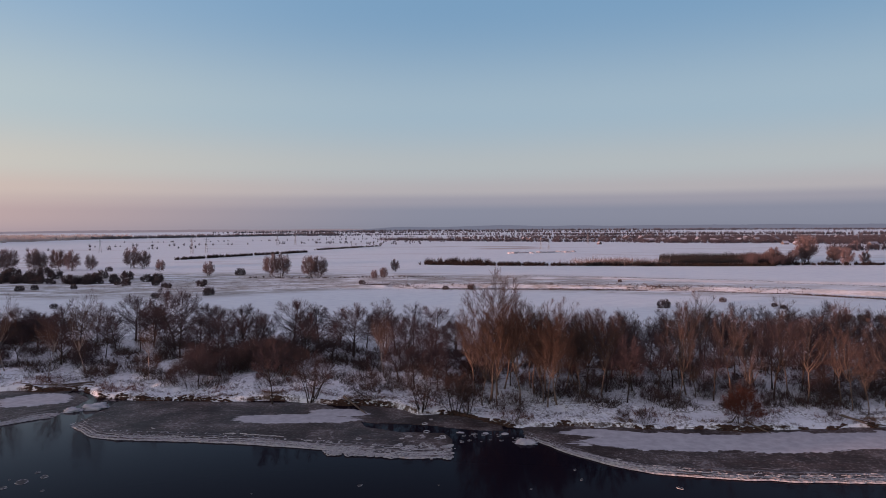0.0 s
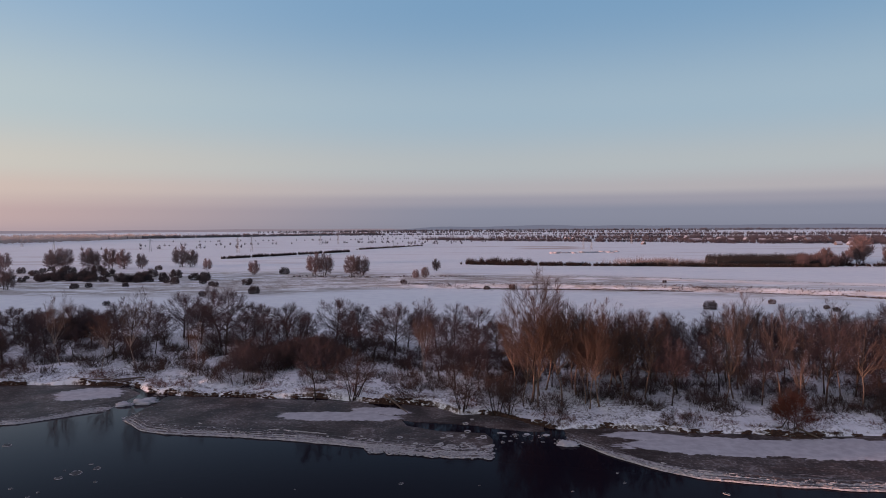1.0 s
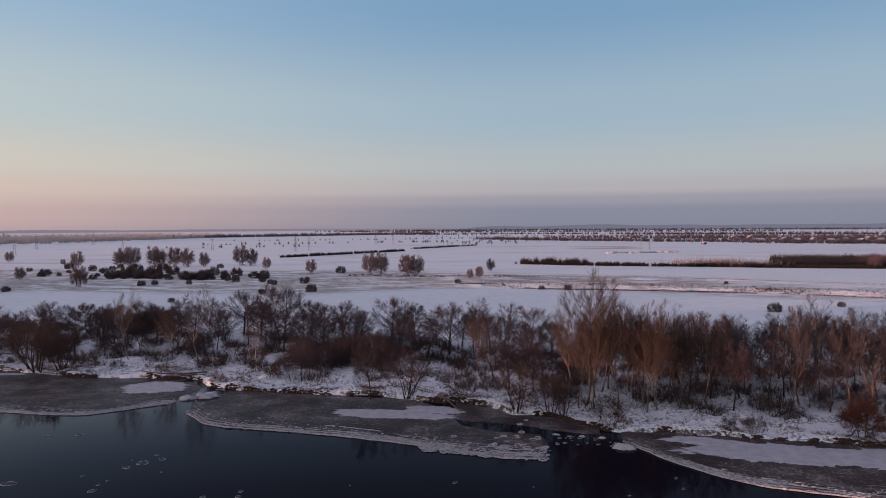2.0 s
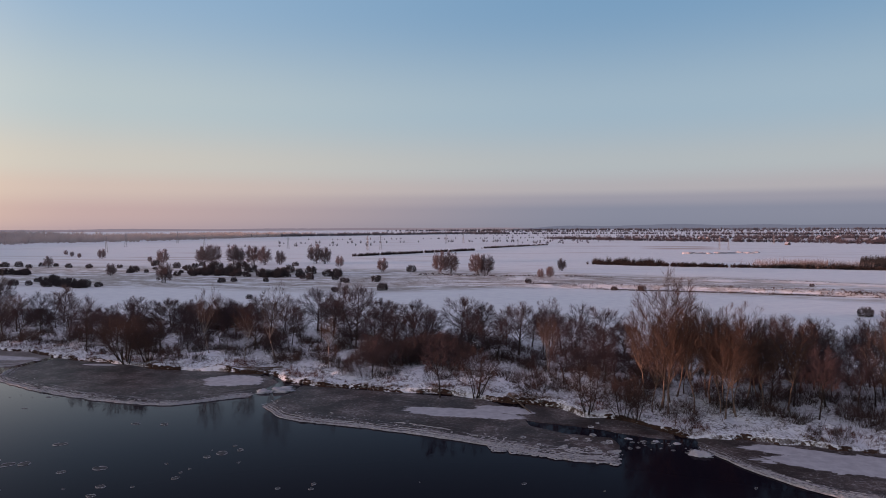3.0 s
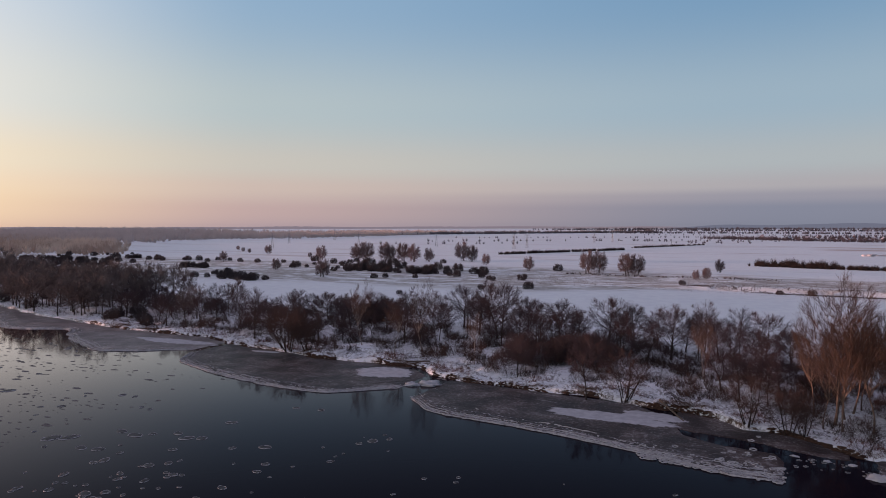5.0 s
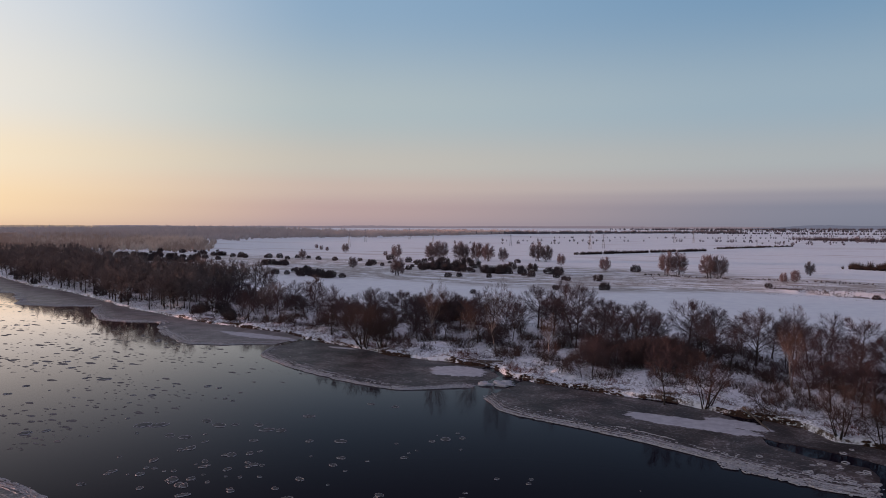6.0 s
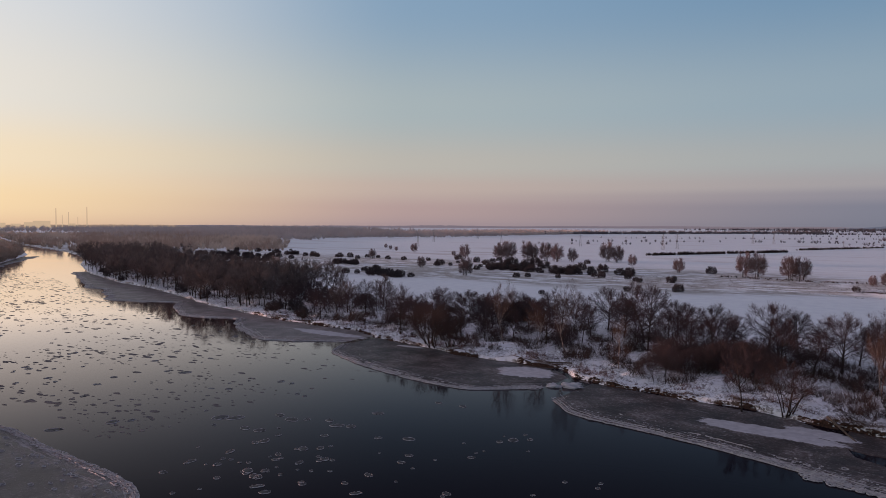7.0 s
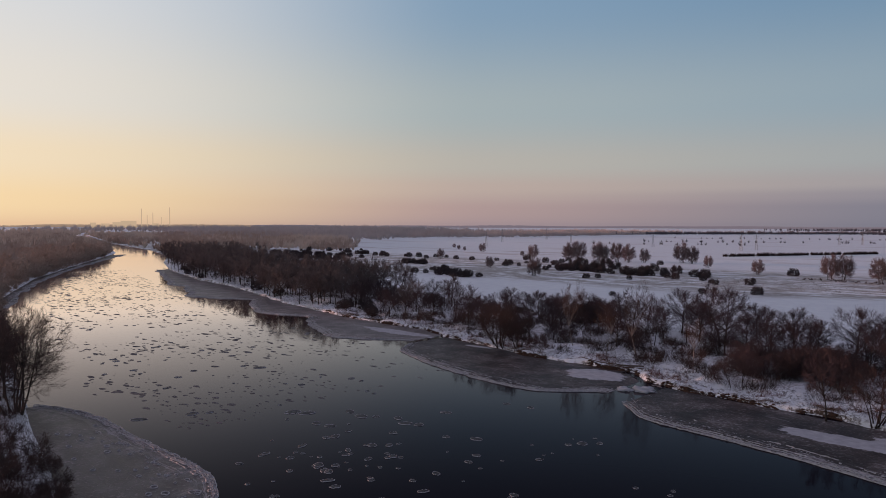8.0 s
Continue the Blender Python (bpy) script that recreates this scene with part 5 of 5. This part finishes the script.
def clods():
    """Dark clods of earth and roots along the cut of the bank."""
    rnd, s = random.Random(12), Soup()
    made = 0
    while made < 2500:
        x = rnd.uniform(-175, 82)
        if noise.noise((x * 0.11, 5.0, 0)) + 0.5 * noise.noise((x * 0.5, 5.0, 3)) < rnd.uniform(-0.12, 0.36):
            continue
        y = bank_line(x) + rnd.uniform(-0.15, 0.6)
        made += 1
        c, q, k = Vector((x, y, max(0.03, ground_z(x, y)))), rnd.uniform(0.07, 0.27), len(s.v)
        for z, w in ((-0.3, 1.0), (0.25, 0.95), (0.6, 0.5)):
            for i in range(6):
                a = i * 1.047 + z
                s.v.append(c + Vector((math.cos(a) * 1.6, math.sin(a), 0)) * q * w * rnd.uniform(0.7, 1.3) + Vector((0, 0, q * z * rnd.uniform(0.8, 1.2))))
        for b in (0, 6):
            s.f += [(k + b + i, k + b + (i + 1) % 6, k + b + 6 + (i + 1) % 6, k + b + 6 + i) for i in range(6)]
        s.f.append(tuple(k + 12 + i for i in range(6)))
    tagged(new("bank_clods", s.mesh("bank_clods", M_CLOD)), "dark clods of earth and roots along the cut bank", "earth", kind="stuff")


clods()


def log(label, pts, r):
    s = Soup()
    s.tube([Vector(p) for p in pts], [r * (1 - 0.6 * k / (len(pts) - 1)) for k in range(len(pts))], 7)
    tagged(new("fallen_log", s.mesh("fallen_log", M_WOOD, True)), label, "log", "fallen wood")


LOG = "pale fallen trunk lying from the bank onto the ice"
log(LOG, [(-15.8, 107.6, 1.3), (-14.2, 105.4, 0.8), (-12.6, 103.2, 0.3), (-11.6, 101.6, 0.15)], 0.2)
log(LOG, [(-62.0, 121, 0.8), (-66, 119.6, 0.7), (-70, 118.4, 0.9), (-74, 118, 1.4)], 0.16)
log(LOG, [(-61.5, 120, 0.6), (-66, 118.6, 0.5), (-71, 119.4, 1.6)], 0.12)
log(LOG, [(55.6, 95.2, 1.3), (57.4, 93.6, 0.8), (59.4, 91.6, 0.25)], 0.17)
log(LOG, [(55.4, 95.4, 1.2), (58.6, 94.2, 0.6), (61.5, 92.2, 0.25)], 0.14)
log(LOG, [(41.5, 93.6, 0.9), (42.8, 92.0, 0.4), (43.6, 90.6, 0.2)], 0.16)
log(LOG, [(38.6, 93.4, 0.5), (40.0, 94.2, 0.8), (41.2, 95.4, 1.6)], 0.13)


# ================= village, masts, works =================
def house(seed, wall_mat, roof_mat):
    rnd = random.Random(seed)
    w, l, h, rise = rnd.uniform(8, 10), rnd.uniform(9, 14), rnd.uniform(3.2, 5.5), rnd.uniform(3, 4.2)
    t = thing("house", "small village house with a snow-covered gabled roof", "house", "village houses")
    body = Soup()
    n = len(body.v)
    body.v += [Vector(p) for p in ((-l / 2, -w / 2, -1), (l / 2, -w / 2, -1), (l / 2, w / 2, -1), (-l / 2, w / 2, -1), (-l / 2, -w / 2, h), (l / 2, -w / 2, h), (l / 2, w / 2, h), (-l / 2, w / 2, h), (-l / 2, 0, h + rise), (l / 2, 0, h + rise))]
    body.f += [(0, 1, 5, 4), (1, 2, 6, 9, 5), (2, 3, 7, 6), (3, 0, 4, 8, 7)]
    part("wall", body, wall_mat, t)
    roof = Soup()
    for sg in (-1, 1):
        a, b = Vector((0, sg * (w / 2 + 0.6), h - 0.4)), Vector((0, 0, h + rise + 0.25))
        k = len(roof.v)
        for up in (0, 0.3):
            for x in (-l / 2 - 0.5, l / 2 + 0.5):
                for p in (a, b):
                    roof.v.append(Vector((x, p.y, p.z + up)))
        roof.f += [(k + 4, k + 5, k + 7, k + 6), (k, k + 2, k + 3, k + 1), (k, k + 1, k + 5, k + 4), (k + 2, k + 6, k + 7, k + 3), (k, k + 4, k + 6, k + 2)]
    r = part("roof", roof, roof_mat, t, "snow-covered roof")
    ch = Soup()
    ch.box((l * 0.2, 0.8, h + rise + 0.4), (0.7, 0.7, 1.6))
    part("chimney", ch, M_TILE, r)
    for sx in (-0.3, 0.0, 0.3):
        wd = Soup()
        wd.box((sx * l, -w / 2 - 0.02, h * 0.5), (1.2, 0.12, 1.4))
        part("window", wd, M_PANE, t)
    return t


homes = [house(70, M_WALL, M_ROOF), house(71, M_WALL, M_ROOF), house(72, M_WALL, M_ROOF), house(73, M_WALL, M_ROOF)]
random.seed(31)
for x, y, s in ((356, 1332, 1.3), (367, 1270, 1.3), (330, 1090, 1.2), (403, 1206, 1.1), (391, 1115, 1.1), (427, 1150, 1), (420, 1066, 1.1), (487, 1180, 0.9), (457, 1056, 1), (536, 1216, 1.2),
                (514, 1124, 1), (458, 918, 0.9), (470, 912, 0.9), (726, 1266, 1), (765, 1316, 1), (437, 732, 1.0), (468, 746, 1.15), (222, 974, 0.7), (89, 1422, 0.9), (18, 1382, 0.9),
                (614, 1191, 0.8), (201, 1384, 0.9), (265, 1363, 0.9), (-49, 1345, 0.8), (340, 1150, 1), (372, 1160, 1), (445, 1100, 0.9), (480, 1090, 0.9), (560, 1150, 0.9), (150, 1400, 0.8)):
    src = random.choice(homes)
    ob = copy_thing(src, pose(x, y, 1.0, 0, 0, random.choice((0, 90, 20, 110)) + random.uniform(-15, 15)))
    ob.scale = (s * 0.72, s * 0.72, s * 0.72)
for _ in range(26):
    src = random.choice(homes)
    x = random.uniform(-60, 900)
    ob = copy_thing(src, pose(x, 1420 - 0.28 * x + random.uniform(-90, 220), 1.0, 0, 0, random.uniform(0, 180)))
    ob.scale = (0.6, 0.6, 0.6)
for src in homes:
    for ob in (*src.children_recursive, src):
        bpy.data.objects.remove(ob)


def mast(h):
    """A lattice power mast."""
    t = thing("power_mast", "tall lattice power mast standing on the snowy plain", "power mast", "power masts")
    legs, arms = Soup(), Soup()
    q = h * 0.075
    for sx, sy in ((-1, -1), (1, -1), (1, 1), (-1, 1)):
        legs.tube([Vector((sx * q, sy * q, -0.5)), Vector((sx * q * 0.35, sy * q * 0.35, h * 0.65)), Vector((sx * 0.2, sy * 0.2, h))], [0.16, 0.13, 0.10], 4)
    for k in range(8):
        z0, z1 = h * k / 9, h * (k + 1) / 9
        w0, w1 = q * (1 - 0.95 * k / 9), q * (1 - 0.95 * (k + 1) / 9)
        for sy in (-1, 1):
            legs.tube([Vector((-w0, sy * w0, z0)), Vector((w1, sy * w1, z1))], [0.06, 0.06], 3)
            legs.tube([Vector((sy * w0, -w0, z0)), Vector((sy * w1, w1, z1))], [0.06, 0.06], 3)
    for z, w in ((0.72, 0.16), (0.84, 0.2), (0.95, 0.12)):
        arms.tube([Vector((-h * w, 0, h * z)), Vector((0, 0, h * z + 0.7)), Vector((h * w, 0, h * z))], [0.10, 0.2, 0.10], 4)
    part("tower", legs, M_STEEL, t)
    part("crossarm", arms, M_STEEL, t)
    return t


pylon = mast(22)
for x, y, h in ((-262, 716, 17), (-258, 748, 17), (-246, 1019, 18), (-225, 1046, 18), (113, 793, 14), (119, 772, 13), (213, 1009, 15), (-520, 620, 18), (-640, 800, 20), (-455, 700, 18), (-380, 760, 18), (-700, 1000, 20), (-120, 900, 9), (-95, 880, 8)):
    ob = copy_thing(pylon, pose(x, y, 0.8, 0, 0, random.uniform(20, 60)))
    ob.scale = (h / 22,) * 3
for ob in (*pylon.children, pylon):
    bpy.data.objects.remove(ob)


def chimney(az, d, h, r):
    x, y = -math.sin(radians(az)) * d, math.cos(radians(az)) * d
    s = Soup()
    s.tube([Vector((x, y, -2)), Vector((x, y, h * 0.5)), Vector((x, y, h))], [r, r * 0.75, r * 0.6], 14)
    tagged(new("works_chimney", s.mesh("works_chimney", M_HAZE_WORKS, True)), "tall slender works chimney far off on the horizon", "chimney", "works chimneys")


# chimneys and halls glow faintly: distance haze put into their surface
for az, h, r in ((65.3, 112, 3.5), (66.5, 84, 3), (66.9, 70, 2.5), (67.3, 104, 3.5), (65.9, 60, 2.5)):
    chimney(az, 4000, h, r)
for az, w, h in ((68.2, 110, 56), (69.0, 60, 46), (66.3, 50, 38), (69.8, 60, 36), (70.6, 40, 42)):
    hall = Soup()
    hall.box((-math.sin(radians(az)) * 4050, math.cos(radians(az)) * 4050, h * 0.36 - 2), (40, w * 0.7, h * 0.72), radians(az - 90))
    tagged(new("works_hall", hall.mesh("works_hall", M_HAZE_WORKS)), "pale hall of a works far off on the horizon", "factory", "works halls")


def skyline(label, az0, az1, d, low, high, material, seed):
    """A low wooded ridge far off, with an uneven top."""
    s, rows = Soup(), ([], [], [])
    n = 260
    for i in range(n + 1):
        a = radians(az0 + (az1 - az0) * i / n)
        q = smooth01(min(i, n - i) / (n * 0.12))
        h = low + (high - low) * q * (0.75 + 0.5 * noise.noise((i * 0.04, seed, 0))) + 2.5 * noise.noise((i * 0.9, seed, 1))
        for row, (dd, z) in zip(rows, ((0, -3), (20, h), (90, -3))):
            row.append(Vector((-math.sin(a) * (d + dd), math.cos(a) * (d + dd), z)))
    s.grid([*rows])
    tagged(new("backdrop", s.mesh("backdrop", material, True)), label, "backdrop", kind="structure")


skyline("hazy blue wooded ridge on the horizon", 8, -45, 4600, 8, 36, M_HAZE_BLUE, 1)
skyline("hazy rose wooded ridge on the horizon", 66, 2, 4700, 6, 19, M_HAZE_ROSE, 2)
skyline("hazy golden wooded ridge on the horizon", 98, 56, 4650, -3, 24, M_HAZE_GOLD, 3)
